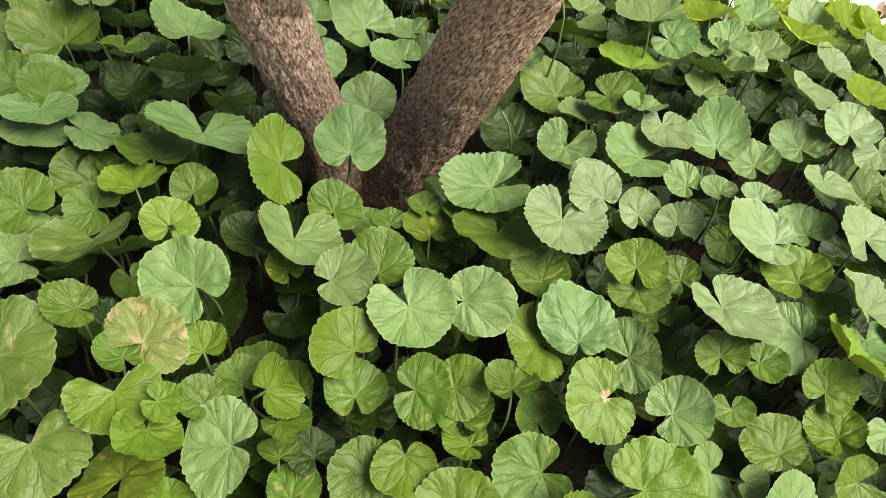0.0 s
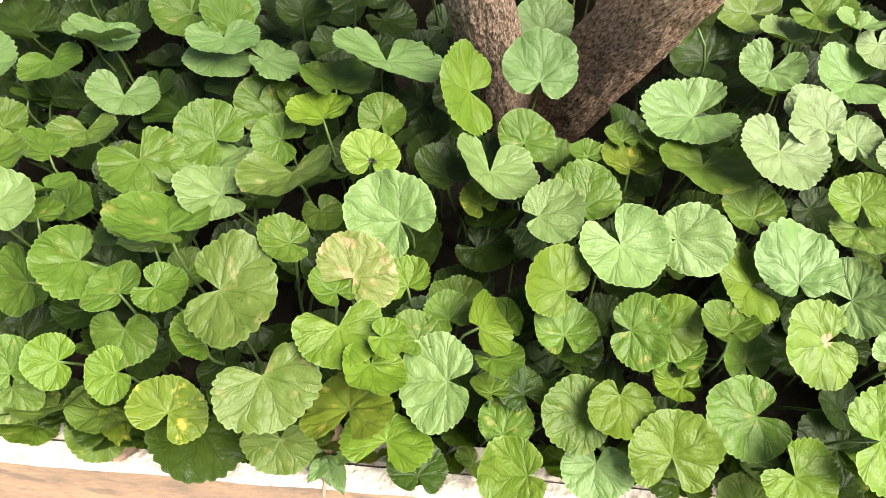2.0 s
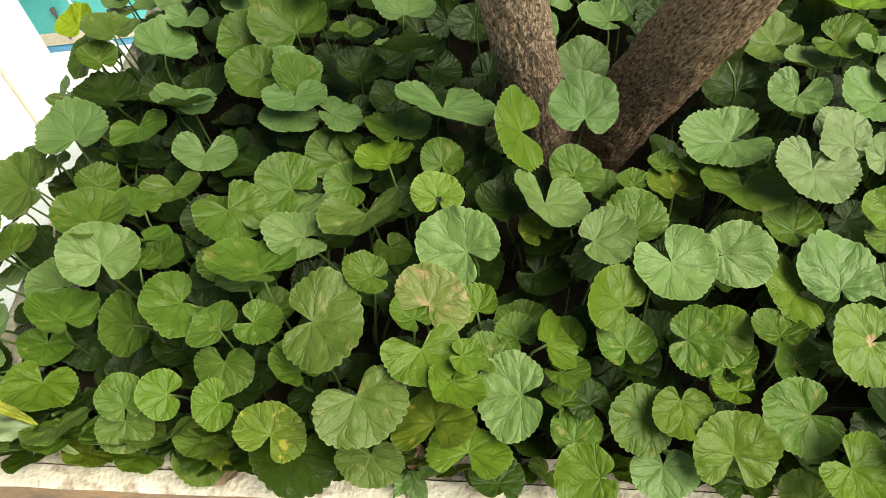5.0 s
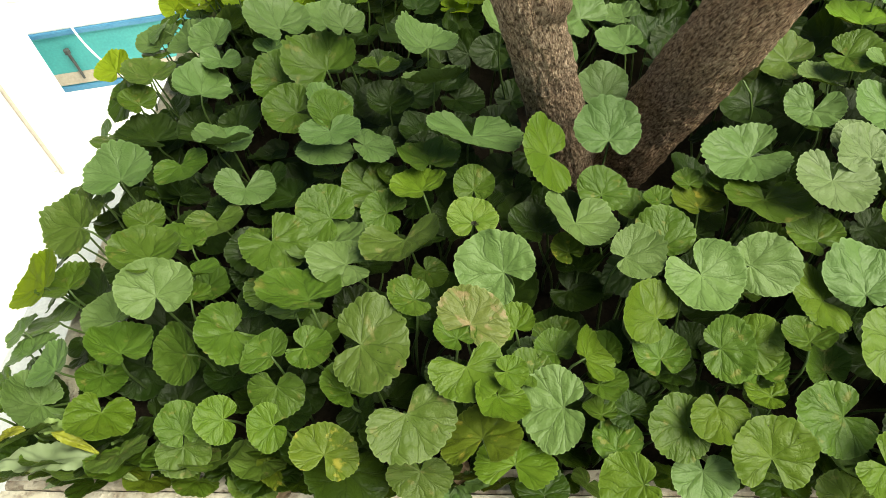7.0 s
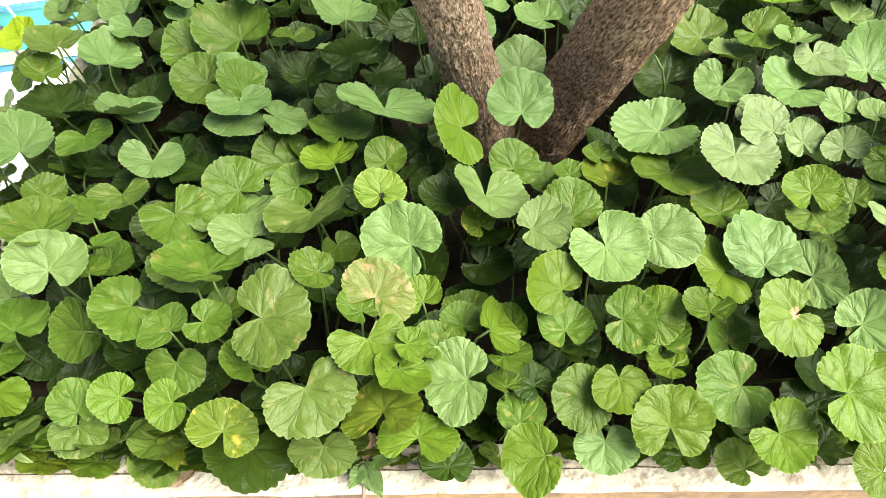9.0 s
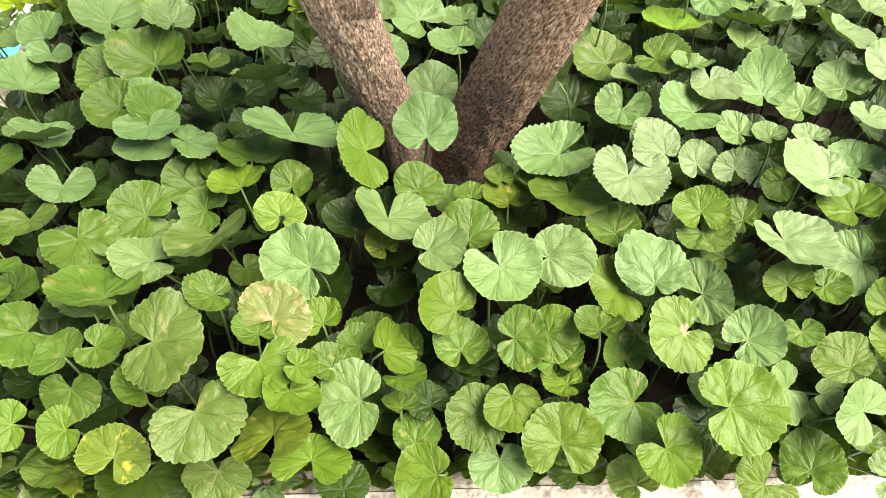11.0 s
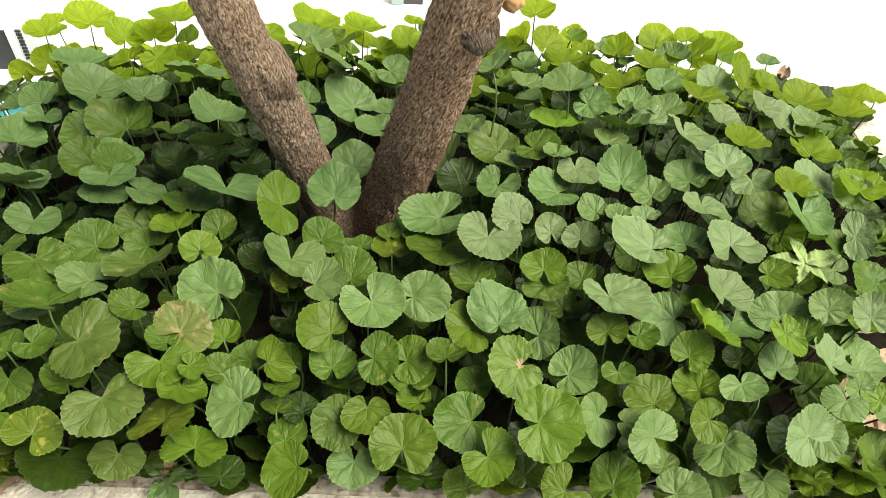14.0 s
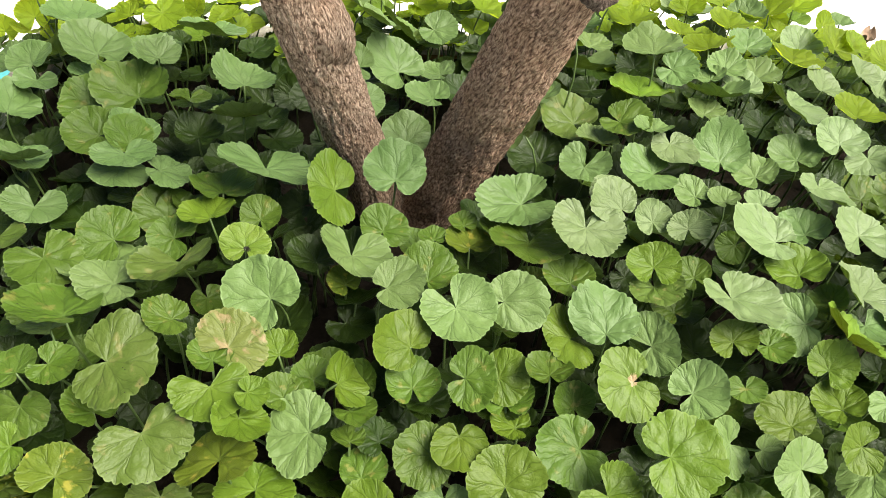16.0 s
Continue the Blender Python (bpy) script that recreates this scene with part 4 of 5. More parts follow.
leaf(clump, 0.708, 0.803, 0.530, 0.0237, 13, -17, -23, 33, "m", 1)
leaf(clump, 0.721, 0.740, 0.526, 0.0264, 15, -12, -22, 33, "l", 1)
leaf(clump, 0.757, 0.778, 0.530, 0.0126, 5, -19, -25, 33, "k", 1)
clump = plant(0.76, 0.90)
leaf(clump, 0.793, 0.933, 0.512, 0.0329, -2, -16, -24, 33, "k", 1)
leaf(clump, 0.792, 0.872, 0.549, 0.0207, 1, -8, -25, 33, "k", 1)
clump = plant(-0.56, 0.51)
leaf(clump, -0.520, 0.518, 0.585, 0.0238, -11, 4, -156, 69, "m", 1, 1.38, 0.20)
leaf(clump, -0.594, 0.508, 0.575, 0.0329, 6, -4, 16, 51, "b", 1, 1.34, 0.19)
clump = plant(-0.41, 0.24)
leaf(clump, -0.407, 0.216, 0.573, 0.0201, 7, -17, 96, 51, "g", 0, 1.10, 0.19)
leaf(clump, -0.362, 0.212, 0.569, 0.0192, -2, -17, 109, 36, "g", 0, 1.14, 0.30)
leaf(clump, -0.446, 0.208, 0.562, 0.0213, 24, 4, 29, 36, "m", 0, 1.00, 0.43)
leaf(clump, -0.451, 0.202, 0.545, 0.0229, -31, -4, -169, 36, "u", 0, 1.08, 0.29)
leaf(clump, -0.405, 0.290, 0.600, 0.0296, 21, -14, 128, 69, "m", 0, 1.16, 0.27)
leaf(clump, -0.363, 0.262, 0.604, 0.0179, -3, 2, 58, 36, "m", 0, 1.41, 0.37)
leaf(clump, -0.360, 0.243, 0.583, 0.0226, -39, -2, 178, 51, "m", 0, 1.19, 0.24)
leaf(clump, -0.478, 0.317, 0.620, 0.0293, 28, 7, 19, 36, "l", 1, 1.19, 0.17)
clump = plant(-0.41, 0.40)
leaf(clump, -0.382, 0.384, 0.612, 0.0353, -17, -7, -135, 69, "m", 0, 1.01, 0.04)
leaf(clump, -0.333, 0.426, 0.594, 0.0298, 15, -13, 56, 51, "m", 0, 1.12, 0.17)
leaf(clump, -0.468, 0.449, 0.567, 0.0235, -4, -2, -165, 69, "u", 2, 1.37, 0.11)
leaf(clump, -0.384, 0.350, 0.574, 0.0245, 3, -10, 93, 36, "m", 0, 0.88, 0.31)
leaf(clump, -0.479, 0.403, 0.585, 0.0212, 3, 24, 50, 51, "m", 0, 1.10, 0.59)
clump = plant(-0.37, 0.51)
leaf(clump, -0.346, 0.511, 0.615, 0.0202, -11, -7, -177, 36, "b", 0, 1.54, 0.35)
leaf(clump, -0.336, 0.511, 0.635, 0.0226, -6, -9, -164, 36, "b", 1, 1.47, 0.13)
leaf(clump, -0.338, 0.531, 0.632, 0.0272, 19, 28, 26, 36, "m", 0, 0.94, 0.41)
leaf(clump, -0.441, 0.487, 0.577, 0.0262, -15, -14, -170, 51, "b", 1, 1.30, -0.15)
clump = plant(-0.23, 0.24)
leaf(clump, -0.276, 0.255, 0.635, 0.0356, 0, 14, -92, 51, "u", 0, 1.17, 0.19)
leaf(clump, -0.187, 0.232, 0.638, 0.0279, -13, -6, -156, 85, "g", 0, 1.17, 0.07)
leaf(clump, -0.186, 0.282, 0.619, 0.0268, 7, 12, -27, 69, "t", 0, 1.28, 0.26)
leaf(clump, -0.235, 0.198, 0.624, 0.0327, -19, 2, -149, 85, "u", 0, 1.10, 0.23)
leaf(clump, -0.308, 0.180, 0.584, 0.0236, 10, 9, -12, 36, "o", 0, 1.28, 0.10)
leaf(clump, -0.175, 0.184, 0.610, 0.0292, -9, -20, -2, 36, "o", 0, 1.21, -0.09)
leaf(clump, -0.230, 0.175, 0.560, 0.0203, -29, -3, 175, 36, "u", 0, 1.41, 0.19)
clump = plant(-0.26, 0.41)
leaf(clump, -0.302, 0.349, 0.619, 0.0353, 4, 3, 80, 36, "l", 0, 0.75, 0.16)
leaf(clump, -0.277, 0.437, 0.587, 0.0243, 8, -21, 79, 36, "m", 0, 1.08, 0.05)
leaf(clump, -0.294, 0.473, 0.580, 0.0295, 22, 11, 14, 36, "m", 0, 1.22, 0.28)
leaf(clump, -0.183, 0.372, 0.647, 0.0193, 21, 2, 4, 36, "s", 0, 1.24, 0.19)
clump = plant(-0.19, 0.49)
leaf(clump, -0.186, 0.495, 0.635, 0.0389, 8, -26, -162, 36, "b", 1, 1.45, 0.06)
clump = plant(-0.05, 0.24)
leaf(clump, -0.049, 0.159, 0.576, 0.0248, -21, -7, 101, 36, "g", 0, 1.21, 0.48)
clump = plant(-0.07, 0.24)
leaf(clump, -0.110, 0.213, 0.602, 0.0286, -13, -11, 93, 36, "l", 0, 1.25, 0.27)
leaf(clump, -0.010, 0.203, 0.585, 0.0257, -3, -22, 89, 36, "m", 0, 1.09, 0.20)
leaf(clump, -0.030, 0.281, 0.628, 0.0236, 22, -12, 58, 51, "g", 1, 1.28, 0.34)
leaf(clump, -0.067, 0.189, 0.570, 0.0198, 8, -7, -16, 36, "m", 0, 1.06, 0.40)
leaf(clump, -0.150, 0.174, 0.579, 0.0245, 1, -7, -9, 51, "g", 0, 1.39, -0.05)
clump = plant(-0.08, 0.39)
leaf(clump, -0.156, 0.329, 0.630, 0.0349, 15, -30, 41, 36, "l", 0, 1.00, 0.21)
leaf(clump, -0.052, 0.331, 0.646, 0.0237, 0, 15, -75, 51, "l", 1, 1.06, 0.34)
leaf(clump, -0.016, 0.348, 0.636, 0.0242, 19, -5, -12, 36, "m", 0, 1.07, 0.52)
leaf(clump, -0.089, 0.387, 0.624, 0.0353, 4, -28, -174, 36, "l", 1, 1.07, -0.23)
leaf(clump, -0.061, 0.427, 0.617, 0.0216, 20, 10, -16, 36, "m", 0, 1.25, 0.30)
leaf(clump, -0.111, 0.458, 0.642, 0.0313, 34, -16, 95, 51, "g", 0, 1.35, 0.11)
leaf(clump, -0.051, 0.479, 0.638, 0.0307, 24, 1, 0, 51, "b", 0, 1.10, 0.42)
clump = plant(-0.04, 0.58)
leaf(clump, -0.043, 0.585, 0.600, 0.0284, 25, 4, 4, 36, "b", 0, 1.02, 0.50)
clump = plant(0.06, 0.24)
leaf(clump, 0.013, 0.215, 0.597, 0.0215, -16, -4, 180, 51, "g", 1, 1.16, 0.40)
leaf(clump, 0.017, 0.253, 0.625, 0.0226, 2, 23, -96, 36, "m", 1, 1.18, 0.30)
leaf(clump, 0.009, 0.315, 0.640, 0.0335, -17, 5, -145, 36, "l", 1, 1.01, 0.14)
leaf(clump, 0.143, 0.302, 0.625, 0.0300, 16, -7, -1, 36, "b", 0, 1.06, 0.73)
leaf(clump, 0.117, 0.216, 0.576, 0.0311, -11, -19, 111, 51, "m", 0, 1.03, 0.22)
leaf(clump, 0.131, 0.169, 0.590, 0.0258, -8, 10, -132, 51, "g", 1, 1.13, 0.16)
leaf(clump, 0.050, 0.178, 0.585, 0.0325, 29, 3, -5, 51, "g", 0, 1.00, 0.13)
leaf(clump, 0.002, 0.176, 0.561, 0.0223, -18, 3, 176, 36, "b", 0, 1.17, 0.27)
leaf(clump, 0.113, 0.305, 0.612, 0.0276, 18, -3, 94, 51, "g", 0, 1.19, 0.08)
leaf(clump, 0.048, 0.268, 0.603, 0.0219, 8, 27, -75, 36, "g", 0, 1.17, 0.22)
clump = plant(0.09, 0.39)
leaf(clump, 0.052, 0.325, 0.638, 0.0297, 7, 36, -82, 36, "l", 0, 0.92, 0.48)
leaf(clump, 0.076, 0.448, 0.640, 0.0414, -5, -5, 104, 36, "b", 1, 0.87, 0.14)
leaf(clump, 0.131, 0.398, 0.660, 0.0328, -12, -9, 173, 36, "w", 1, 1.13, 0.01)
clump = plant(0.15, 0.50)
leaf(clump, 0.146, 0.502, 0.644, 0.0271, -11, 6, 150, 36, "b", 1, 1.03, -0.08)
clump = plant(0.25, 0.24)
leaf(clump, 0.202, 0.140, 0.584, 0.0243, -13, -17, 125, 69, "g", 0, 1.02, -0.03)
leaf(clump, 0.254, 0.158, 0.559, 0.0279, 9, -17, -32, 36, "m", 0, 0.94, 0.27)
leaf(clump, 0.307, 0.145, 0.576, 0.0259, 9, 19, -91, 36, "l", 0, 0.94, 0.19)
clump = plant(0.23, 0.24)
leaf(clump, 0.185, 0.297, 0.615, 0.0241, 28, 9, -83, 51, "l", 1, 1.33, 0.16)
leaf(clump, 0.166, 0.267, 0.603, 0.0285, -8, -29, 115, 36, "q", 0, 1.20, 0.25)
leaf(clump, 0.213, 0.252, 0.610, 0.0257, 22, 8, -72, 36, "l", 1, 1.01, 0.20)
leaf(clump, 0.177, 0.188, 0.621, 0.0345, -2, 17, -88, 36, "g", 0, 1.06, 0.19)
leaf(clump, 0.255, 0.297, 0.625, 0.0186, 23, -7, 3, 36, "g", 1, 1.19, 0.02)
leaf(clump, 0.266, 0.265, 0.600, 0.0141, -13, 5, 179, 36, "m", 1, 1.24, 0.02)
leaf(clump, 0.300, 0.233, 0.592, 0.0221, 8, -9, 20, 36, "g", 0, 1.22, 0.47)
leaf(clump, 0.289, 0.189, 0.602, 0.0230, 30, -11, 50, 51, "l", 0, 1.26, 0.09)
leaf(clump, 0.242, 0.216, 0.591, 0.0209, 4, -38, 120, 51, "l", 1, 1.32, 0.17)
clump = plant(0.22, 0.40)
leaf(clump, 0.166, 0.432, 0.660, 0.0236, 14, -8, 34, 36, "w", 0, 0.82, 0.49)
leaf(clump, 0.192, 0.364, 0.645, 0.0226, 19, -4, -5, 36, "g", 1, 1.13, 0.14)
leaf(clump, 0.261, 0.337, 0.636, 0.0407, 1, -15, -152, 36, "w", 1, 0.98, 0.20)
leaf(clump, 0.167, 0.419, 0.665, 0.0236, 30, -20, 43, 36, "w", 0, 1.03, 0.52)
leaf(clump, 0.238, 0.418, 0.642, 0.0166, 27, -7, -1, 36, "w", 2, 1.36, 0.14)
leaf(clump, 0.205, 0.428, 0.640, 0.0193, 30, -4, 7, 36, "w", 1, 0.96, 0.30)
leaf(clump, 0.312, 0.393, 0.654, 0.0354, 7, -8, 73, 36, "w", 1, 0.84, 0.37)
clump = plant(0.26, 0.52)
leaf(clump, 0.220, 0.501, 0.639, 0.0337, 6, -5, 101, 36, "b", 1, 0.98, 0.23)
leaf(clump, 0.243, 0.538, 0.651, 0.0248, -18, -5, -169, 36, "w", 1, 1.12, 0.35)
leaf(clump, 0.303, 0.534, 0.630, 0.0308, 18, 0, 5, 36, "b", 2, 1.05, 0.46)
clump = plant(0.40, 0.24)
leaf(clump, 0.338, 0.276, 0.615, 0.0215, 23, 6, -37, 51, "g", 1, 1.05, 0.23)
leaf(clump, 0.388, 0.251, 0.605, 0.0177, -10, 6, -176, 36, "l", 1, 1.34, 0.28)
leaf(clump, 0.346, 0.209, 0.604, 0.0200, -4, -34, 103, 36, "g", 1, 1.10, 0.03)
leaf(clump, 0.368, 0.201, 0.575, 0.0272, -10, 28, 162, 36, "l", 0, 1.11, 0.39)
leaf(clump, 0.438, 0.195, 0.602, 0.0242, 29, -14, 46, 51, "w", 1, 1.33, 0.10)
leaf(clump, 0.463, 0.212, 0.580, 0.0189, 0, 27, -117, 36, "l", 0, 1.23, 0.47)
leaf(clump, 0.434, 0.292, 0.637, 0.0243, -21, 3, -155, 36, "y", 1, 0.69, 0.11)
leaf(clump, 0.433, 0.275, 0.600, 0.0205, 18, -2, 0, 51, "l", 1, 1.01, 0.18)
leaf(clump, 0.405, 0.174, 0.555, 0.0178, -23, 15, 173, 51, "l", 1, 1.39, 0.33)
clump = plant(0.40, 0.36)
leaf(clump, 0.330, 0.321, 0.622, 0.0226, -22, -25, 91, 51, "l", 1, 1.39, 0.36)
leaf(clump, 0.384, 0.342, 0.635, 0.0313, -1, 27, 0, 51, "w", 1, 1.05, 0.27)
leaf(clump, 0.409, 0.418, 0.640, 0.0319, 11, 14, 1, 36, "w", 1, 1.14, -0.11)
leaf(clump, 0.450, 0.392, 0.620, 0.0206, 8, 20, -95, 51, "g", 1, 0.90, 0.48)
leaf(clump, 0.451, 0.336, 0.610, 0.0257, 24, -13, -4, 36, "l", 0, 1.22, 0.29)
leaf(clump, 0.402, 0.337, 0.600, 0.0280, -1, -9, -167, 69, "b", 1, 1.07, 0.23)
clump = plant(0.43, 0.52)
leaf(clump, 0.433, 0.547, 0.650, 0.0247, 21, 1, -7, 36, "w", 1, 1.19, 0.28)
leaf(clump, 0.466, 0.537, 0.640, 0.0195, -23, 16, -177, 36, "w", 1, 1.37, 0.32)
leaf(clump, 0.390, 0.483, 0.644, 0.0273, -5, -18, -179, 36, "w", 1, 1.18, 0.44)
clump = plant(0.50, 0.26)
leaf(clump, 0.486, 0.276, 0.610, 0.0277, -2, 24, 6, 51, "w", 1, 0.93, -0.00)
leaf(clump, 0.495, 0.243, 0.595, 0.0187, -21, -1, 145, 51, "l", 0, 1.22, 0.28)
leaf(clump, 0.533, 0.246, 0.590, 0.0170, 18, -14, 9, 36, "y", 0, 1.10, 0.21)
clump = plant(0.53, 0.39)
leaf(clump, 0.494, 0.331, 0.630, 0.0209, 32, -7, -1, 36, "l", 1, 1.05, 0.31)
leaf(clump, 0.544, 0.331, 0.620, 0.0248, 34, -2, 0, 36, "w", 1, 0.95, 0.17)
leaf(clump, 0.558, 0.437, 0.640, 0.0181, 23, 28, -88, 36, "w", 1, 1.65, 0.14)
leaf(clump, 0.509, 0.478, 0.640, 0.0354, -18, -11, -168, 51, "b", 2, 0.91, 0.07)
clump = plant(0.48, 0.49)
leaf(clump, 0.484, 0.487, 0.630, 0.0259, 1, -20, 86, 36, "m", 0, 1.08, 0.18)

# ---- lower and far leaves ----
FILL = random.Random(11)
CLUMPS = {}


def clump_at(x, y):
    key = (int(x // 0.2), int(y // 0.2))
    if key not in CLUMPS:
        CLUMPS[key] = plant(min(x, PX1 - 0.06), min(max(y, 0.26), PY1 - 0.06))
    return CLUMPS[key]


def fill(x0, x1, y0, y1, step, low, high, tones, sizes, tip=16):
    """Leaves scattered over a stretch of the planter, low to high metres under the canopy."""
    gx = x0
    while gx < x1:
        gy = y0
        while gy < y1:
            x, y = gx + FILL.uniform(-0.02, 0.02), gy + FILL.uniform(-0.02, 0.02)
            drop = 0.05 * max(0, 1 - (x - PX0) / 0.1) + 0.05 * max(0, 1 - (PX1 - x) / 0.15)
            z = bed(x, y) - drop - FILL.uniform(low, high)
            if math.hypot(x + 0.045, y - 0.59) > 0.11 and not (x > 0.585 and y < 0.42):
                # Right end gets paler tones, so the brighter light there sits in colour.
                leaf(clump_at(x, y), x, y, max(z, 0.482), FILL.uniform(*sizes), FILL.gauss(-2, tip), FILL.gauss(4, tip), FILL.uniform(0, 360), FILL.choice((14, 22, 32, 45)), FILL.choice("lgm" if x > 0.49 and y < 0.6 else tones), 1)
            gy += step
        gx += step


# Lowest leaves: canopy shade is painted in through the darkened 'd' tone.
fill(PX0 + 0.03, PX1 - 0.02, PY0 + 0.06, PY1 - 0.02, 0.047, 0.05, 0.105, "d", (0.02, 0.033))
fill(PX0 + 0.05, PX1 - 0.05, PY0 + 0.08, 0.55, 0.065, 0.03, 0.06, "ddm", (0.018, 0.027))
fill(-0.62, 0.8, 0.84, 1.03, 0.042, 0.03, 0.07, "gkkd", (0.018, 0.027), 9)
fill(-0.62, 0.7, 0.9, 1.05, 0.075, -0.01, 0.03, "kkgb", (0.02, 0.03), 9)
fill(0.62, PX1, 0.45, 0.8, 0.06, 0.0, 0.05, "lgmg", (0.022, 0.032))
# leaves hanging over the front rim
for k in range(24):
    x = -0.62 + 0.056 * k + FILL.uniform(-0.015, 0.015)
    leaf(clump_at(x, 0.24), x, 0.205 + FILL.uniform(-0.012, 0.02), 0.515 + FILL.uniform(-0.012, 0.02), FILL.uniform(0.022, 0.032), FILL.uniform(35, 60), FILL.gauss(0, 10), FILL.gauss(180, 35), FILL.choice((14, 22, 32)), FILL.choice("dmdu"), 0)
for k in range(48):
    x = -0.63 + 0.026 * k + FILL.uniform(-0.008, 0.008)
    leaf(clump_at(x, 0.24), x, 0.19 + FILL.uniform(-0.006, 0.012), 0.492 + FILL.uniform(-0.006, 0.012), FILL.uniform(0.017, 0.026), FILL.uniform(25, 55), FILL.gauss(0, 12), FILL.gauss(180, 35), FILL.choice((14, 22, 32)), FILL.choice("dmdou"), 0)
for k in range(11):
    x = 0.13 + 0.047 * k + FILL.uniform(-0.012, 0.012)
    leaf(clump_at(x, 0.24), x, 0.2 + FILL.uniform(-0.008, 0.012), 0.53 + FILL.uniform(-0.012, 0.012), FILL.uniform(0.027, 0.034), FILL.uniform(15, 40), FILL.gauss(0, 12), FILL.gauss(180, 45), FILL.choice((22, 32, 45)), FILL.choice("lggm"), 1)
for k in range(8):
    x = -0.625 + 0.034 * k + FILL.uniform(-0.01, 0.01)
    leaf(clump_at(x, 0.24), x, 0.19 + FILL.uniform(-0.008, 0.01), 0.522 + FILL.uniform(-0.01, 0.01), FILL.uniform(0.026, 0.033), FILL.uniform(25, 50), FILL.gauss(0, 12), FILL.gauss(180, 45), FILL.choice((22, 32, 45)), FILL.choice("dmu"), 1)
# leaves drooping over the planter's short side
for k in range(26):
    y = 0.24 + 0.024 * k + FILL.uniform(-0.012, 0.012)
    x = -0.645 + FILL.uniform(-0.022, 0.02)
    leaf(clump_at(x + 0.05, y), x, y, 0.52 + 0.03 * min(1, (y - 0.2) / 0.4) + FILL.uniform(-0.03, 0.02), FILL.uniform(0.02, 0.033), FILL.uniform(-50, -15), FILL.gauss(0, 14), FILL.gauss(85, 35), FILL.choice((14, 22, 32)), FILL.choice("umlbm"), 0)

# ---- weeds, litter ----
WEED = leaf_material("weed_leaf_pale", (0.222, 0.311, 0.0888), (0.311, 0.385, 0.163), (0.37, 0.459, 0.074))
GREY_WEED = leaf_material("weed_leaf_greyish", (0.178, 0.229, 0.111), (0.244, 0.296, 0.163), GLOW, (0.185, 0.178, 0.074), 0.1)
YELLOW = leaf_material("leaf_yellowed", (0.222, 0.229, 0.0222), (0.266, 0.274, 0.037), (0.37, 0.37, 0.0222))


def lance(parent, name, x, y, z, length, width, rx, ry, rz, droop, material, label=""):
    """A pointed leaf from its stalk at x, y, z along its own +y, arched downward by droop."""
    bm = bmesh.new()
    rows = []
    ks = [k / 6 for k in range(-6, 7)]
    for i in range(41):
        s = i / 40
        w = width * (math.sin(math.pi * s ** 0.8) ** 0.85) * (1 - 0.25 * s)
        row = []
        for k in ks:
            e = 1 + (0.06 * math.sin(s * 95) if abs(k) == 1 else 0)
            rib = 0.012 * math.cos(42 * (s - 0.5 * width * abs(k))) * abs(k) ** 0.5 * min(1, w / 0.04)
            row.append(bm.verts.new((k * w * e, s, -droop * s * s + 0.22 * w * abs(k) ** 0.7 + rib + 0.03 * math.sin(9 * s + 2 * k) + 0.03 * noise.noise(Vector((k * 2, s * 5, rz))))))
        rows.append(row)
    for a, b in zip(rows, rows[1:]):
        for k in range(12):
            bm.faces.new((a[k], a[k + 1], b[k + 1], b[k]))
    bmesh.ops.remove_doubles(bm, verts=bm.verts[:], dist=1e-5)
    ob = smooth(part(name, bm, material, parent, label))
    ob.matrix_basis = Matrix.Translation(Vector((x, y, z)) - parent.location) @ pose(0, 0, 0, rx, ry, rz) @ Matrix.Diagonal((length, length, length, 1))
    return ob


weed = tagged(new("weed"), "pale young weed with pointed leaves among the pennywort", "weed")
weed.location = (0.505, 0.42, SOIL_Z)
for rz, rx, ln in ((25, 35, 0.036), (75, 12, 0.04), (-70, 8, 0.052), (-120, -15, 0.034), (150, -5, 0.03)):
    lance(weed, "leaf", 0.505, 0.42, 0.612, ln, 0.26, rx, 0, rz, 0.2, WEED)
part("stem", tube(bezier((0, 0, 0), (0.005, 0, 0.05), (0, 0, 0.1), (0, 0, 0.153), 6), [0.0016] * 7, 6), STALK, weed)

weed = tagged(new("weed"), "drooping greyish weed with long yellow-tipped leaves", "weed")
weed.location = (-0.55, 0.235, SOIL_Z)
lance(weed, "leaf", -0.542, 0.199, 0.522, 0.112, 0.19, 16, 18, 97, 0.3, GREY_WEED)
lance(weed, "leaf", -0.55, 0.198, 0.512, 0.06, 0.11, 5, -20, 114, 0.5, GREY_WEED)
lance(weed, "leaf", -0.56, 0.215, 0.53, 0.075, 0.16, 8, 20, 70, 0.4, WEED)
lance(weed, "leaf", -0.58, 0.214, 0.55, 0.045, 0.13, 0, 0, -107, 0.55, YELLOW, "yellowed curling leaf")
lance(weed, "leaf", -0.539, 0.197, 0.52, 0.04, 0.1, 0, 0, -112, 0.9, WEED)
lance(weed, "leaf", -0.611, 0.219, 0.545, 0.04, 0.16, 0, 0, 97, 0.5, YELLOW, "yellowed curling leaf")
part("stem", tube(bezier((0, 0, 0), (0.005, 0, 0.02), (0.015, -0.01, 0.05), (0.015, -0.02, 0.06), 6), [0.0018] * 7, 6), STALK, weed)

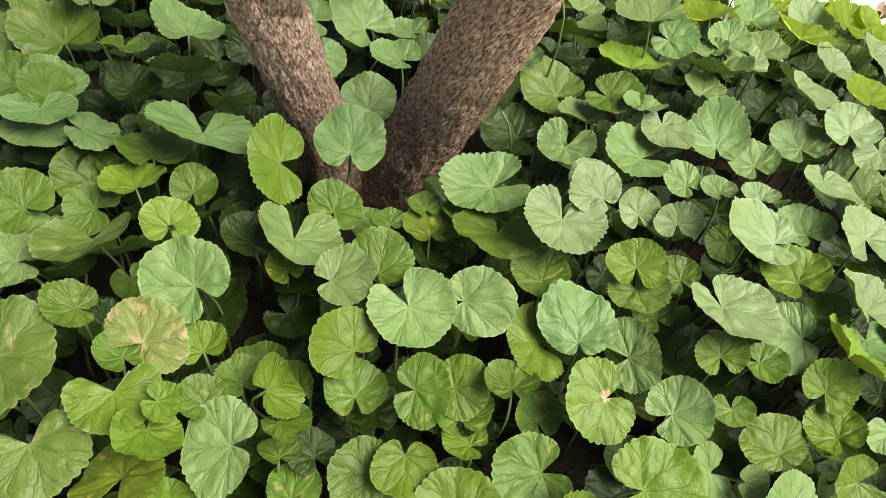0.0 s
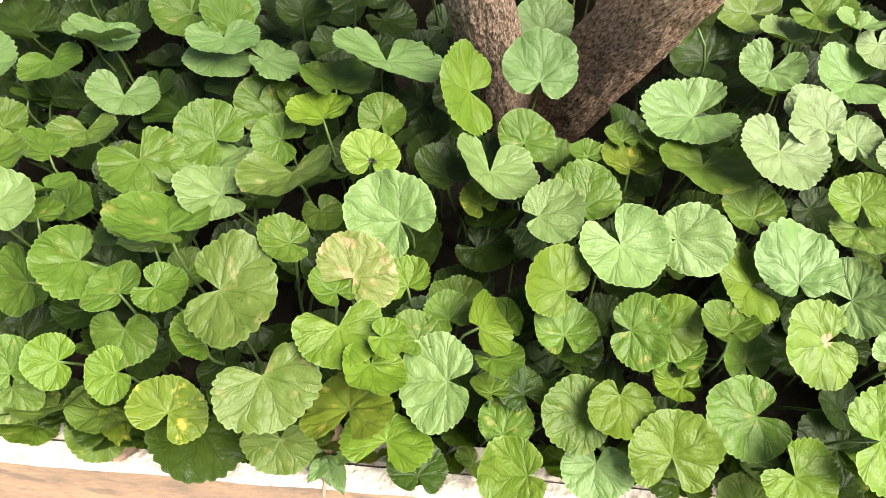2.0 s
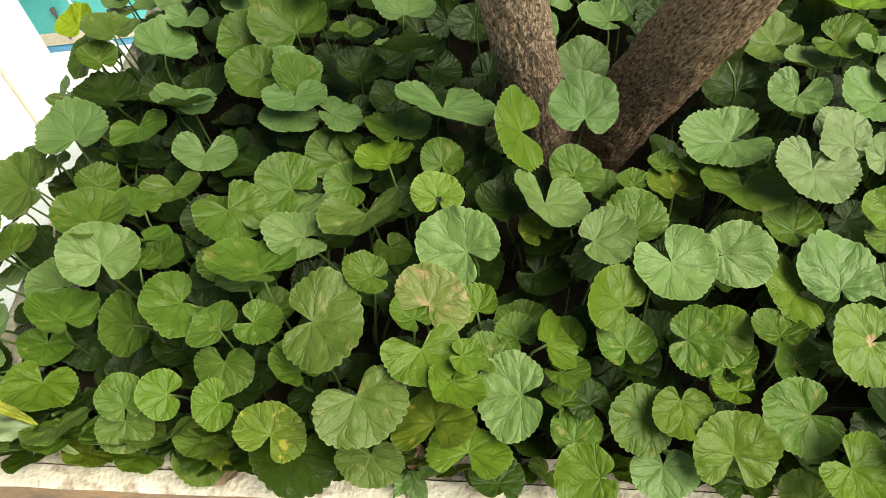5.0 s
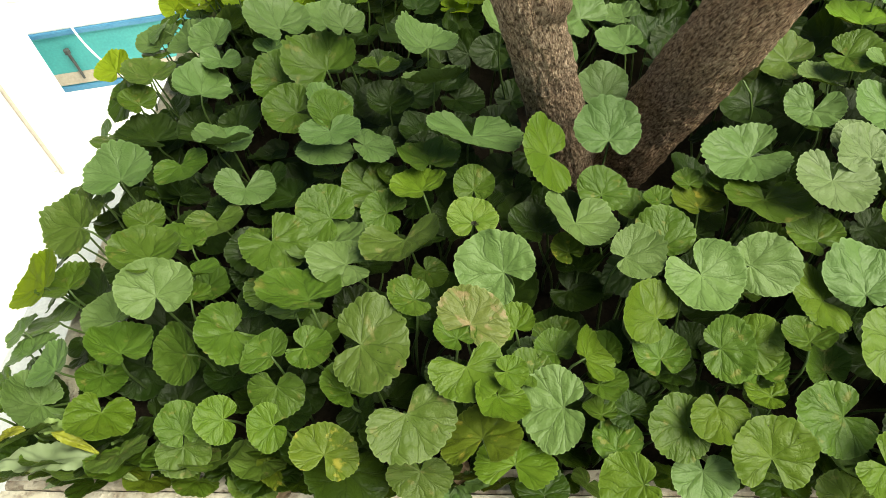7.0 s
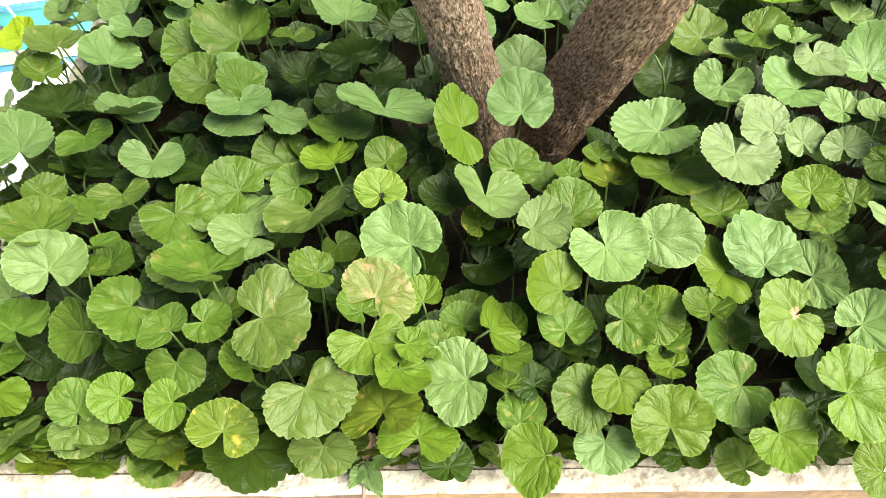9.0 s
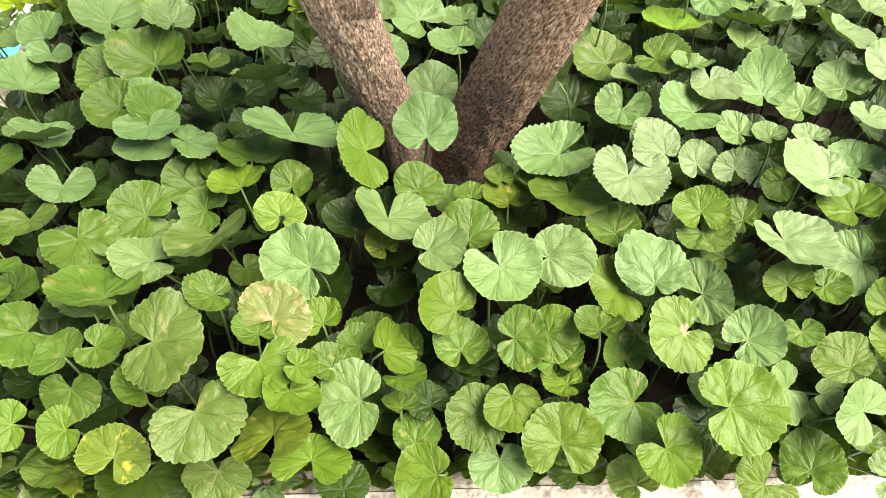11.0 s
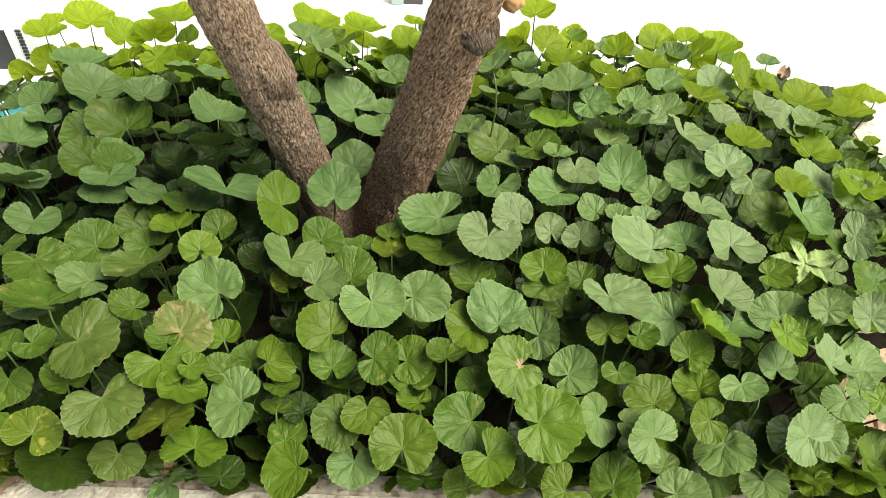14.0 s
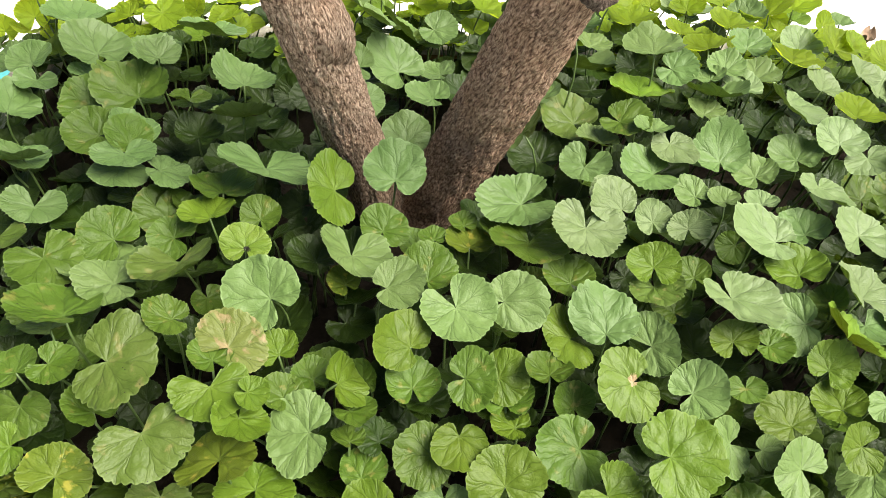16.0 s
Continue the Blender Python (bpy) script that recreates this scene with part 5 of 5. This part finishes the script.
weed = tagged(new("seedling"), "small glossy seedling rooted at the planter rim", "weed")
weed.location = (-0.205, 0.2, SOIL_Z)
for rz, rx, ln, dz in ((150, 20, 0.026, 0.025), (-150, 5, 0.03, 0.018), (-90, 25, 0.034, 0.035), (60, 20, 0.028, 0.04), (-170, -20, 0.026, 0.03)):
    lance(weed, "leaf", -0.205, 0.186, SOIL_Z + dz, ln, 0.34, rx, 0, rz, 0.3, LEAF["b"])
part("stem", tube(bezier((0, 0, 0), (0, 0, 0.01), (0, -0.01, 0.03), (0, -0.014, 0.042), 6), [0.0014] * 7, 6), STALK, weed)
part("root", tube(bezier((0, -0.02, 0.02), (-0.002, -0.04, 0.018), (-0.003, -0.043, 0.0), (-0.006, -0.043, -0.03), 8), [0.0016] * 9, 6), DRY, weed, "dry brown aerial root")


def dry_leaf(x, y, z, size, rz, seed, curl):
    """A crumpled dead leaf."""
    bm = bmesh.new()
    bmesh.ops.create_grid(bm, x_segments=14, y_segments=10, size=1)
    for v in bm.verts:
        a, b = v.co.x, v.co.y
        w = max(0.05, 1 - a * a) ** 0.5 * 0.6
        v.co = Vector((a, b * w, curl * (a * a + 0.8 * b * b) * 0.5 + 0.16 * noise.noise(Vector((a * 3 + seed, b * 3, seed))) + 0.12 * noise.noise(Vector((a * 7, b * 7 + seed, 0))))) * size
    ob = smooth(part("dry_leaf", bm, DRY))
    ob.matrix_world = pose(x, y, z, 0, 0, rz)
    return tagged(ob, "crumpled dry brown leaf lying on the planter", "dead leaf", "leaf litter")


dry_leaf(-0.385, 0.182, 0.477, 0.024, 8, 1.0, 0.6)
dry_leaf(-0.2, 0.195, 0.498, 0.013, 80, 4.0, 0.9)
for k in range(26):
    x, y = 0.575 + 0.0235 * (k % 7) + FILL.uniform(-0.01, 0.01), 0.225 + 0.052 * (k // 7) + FILL.uniform(-0.016, 0.016)
    dry_leaf(x, y, 0.474 + FILL.uniform(0, 0.014), FILL.uniform(0.016, 0.03), FILL.uniform(0, 360), 7.0 + k, FILL.uniform(0.3, 0.9))
dry_leaf(0.625, 0.875, 0.585, 0.018, 60, 15.0, 1.0)
for k in range(9):
    x, y = 0.55 + 0.014 * k, 0.27 + 0.02 * ((k * 7) % 9)
    tw = part("twig", tube(bezier((x - 0.03, y, 0.468), (x, y + 0.01, 0.482), (x + 0.02, y - 0.01, 0.476), (x + 0.05, y + 0.02 * (k % 3 - 1), 0.468), 6), [0.0013] * 7, 5), DRY)
    tagged(tw, "thin dry reddish-brown twig on the soil", "twig", "leaf litter")
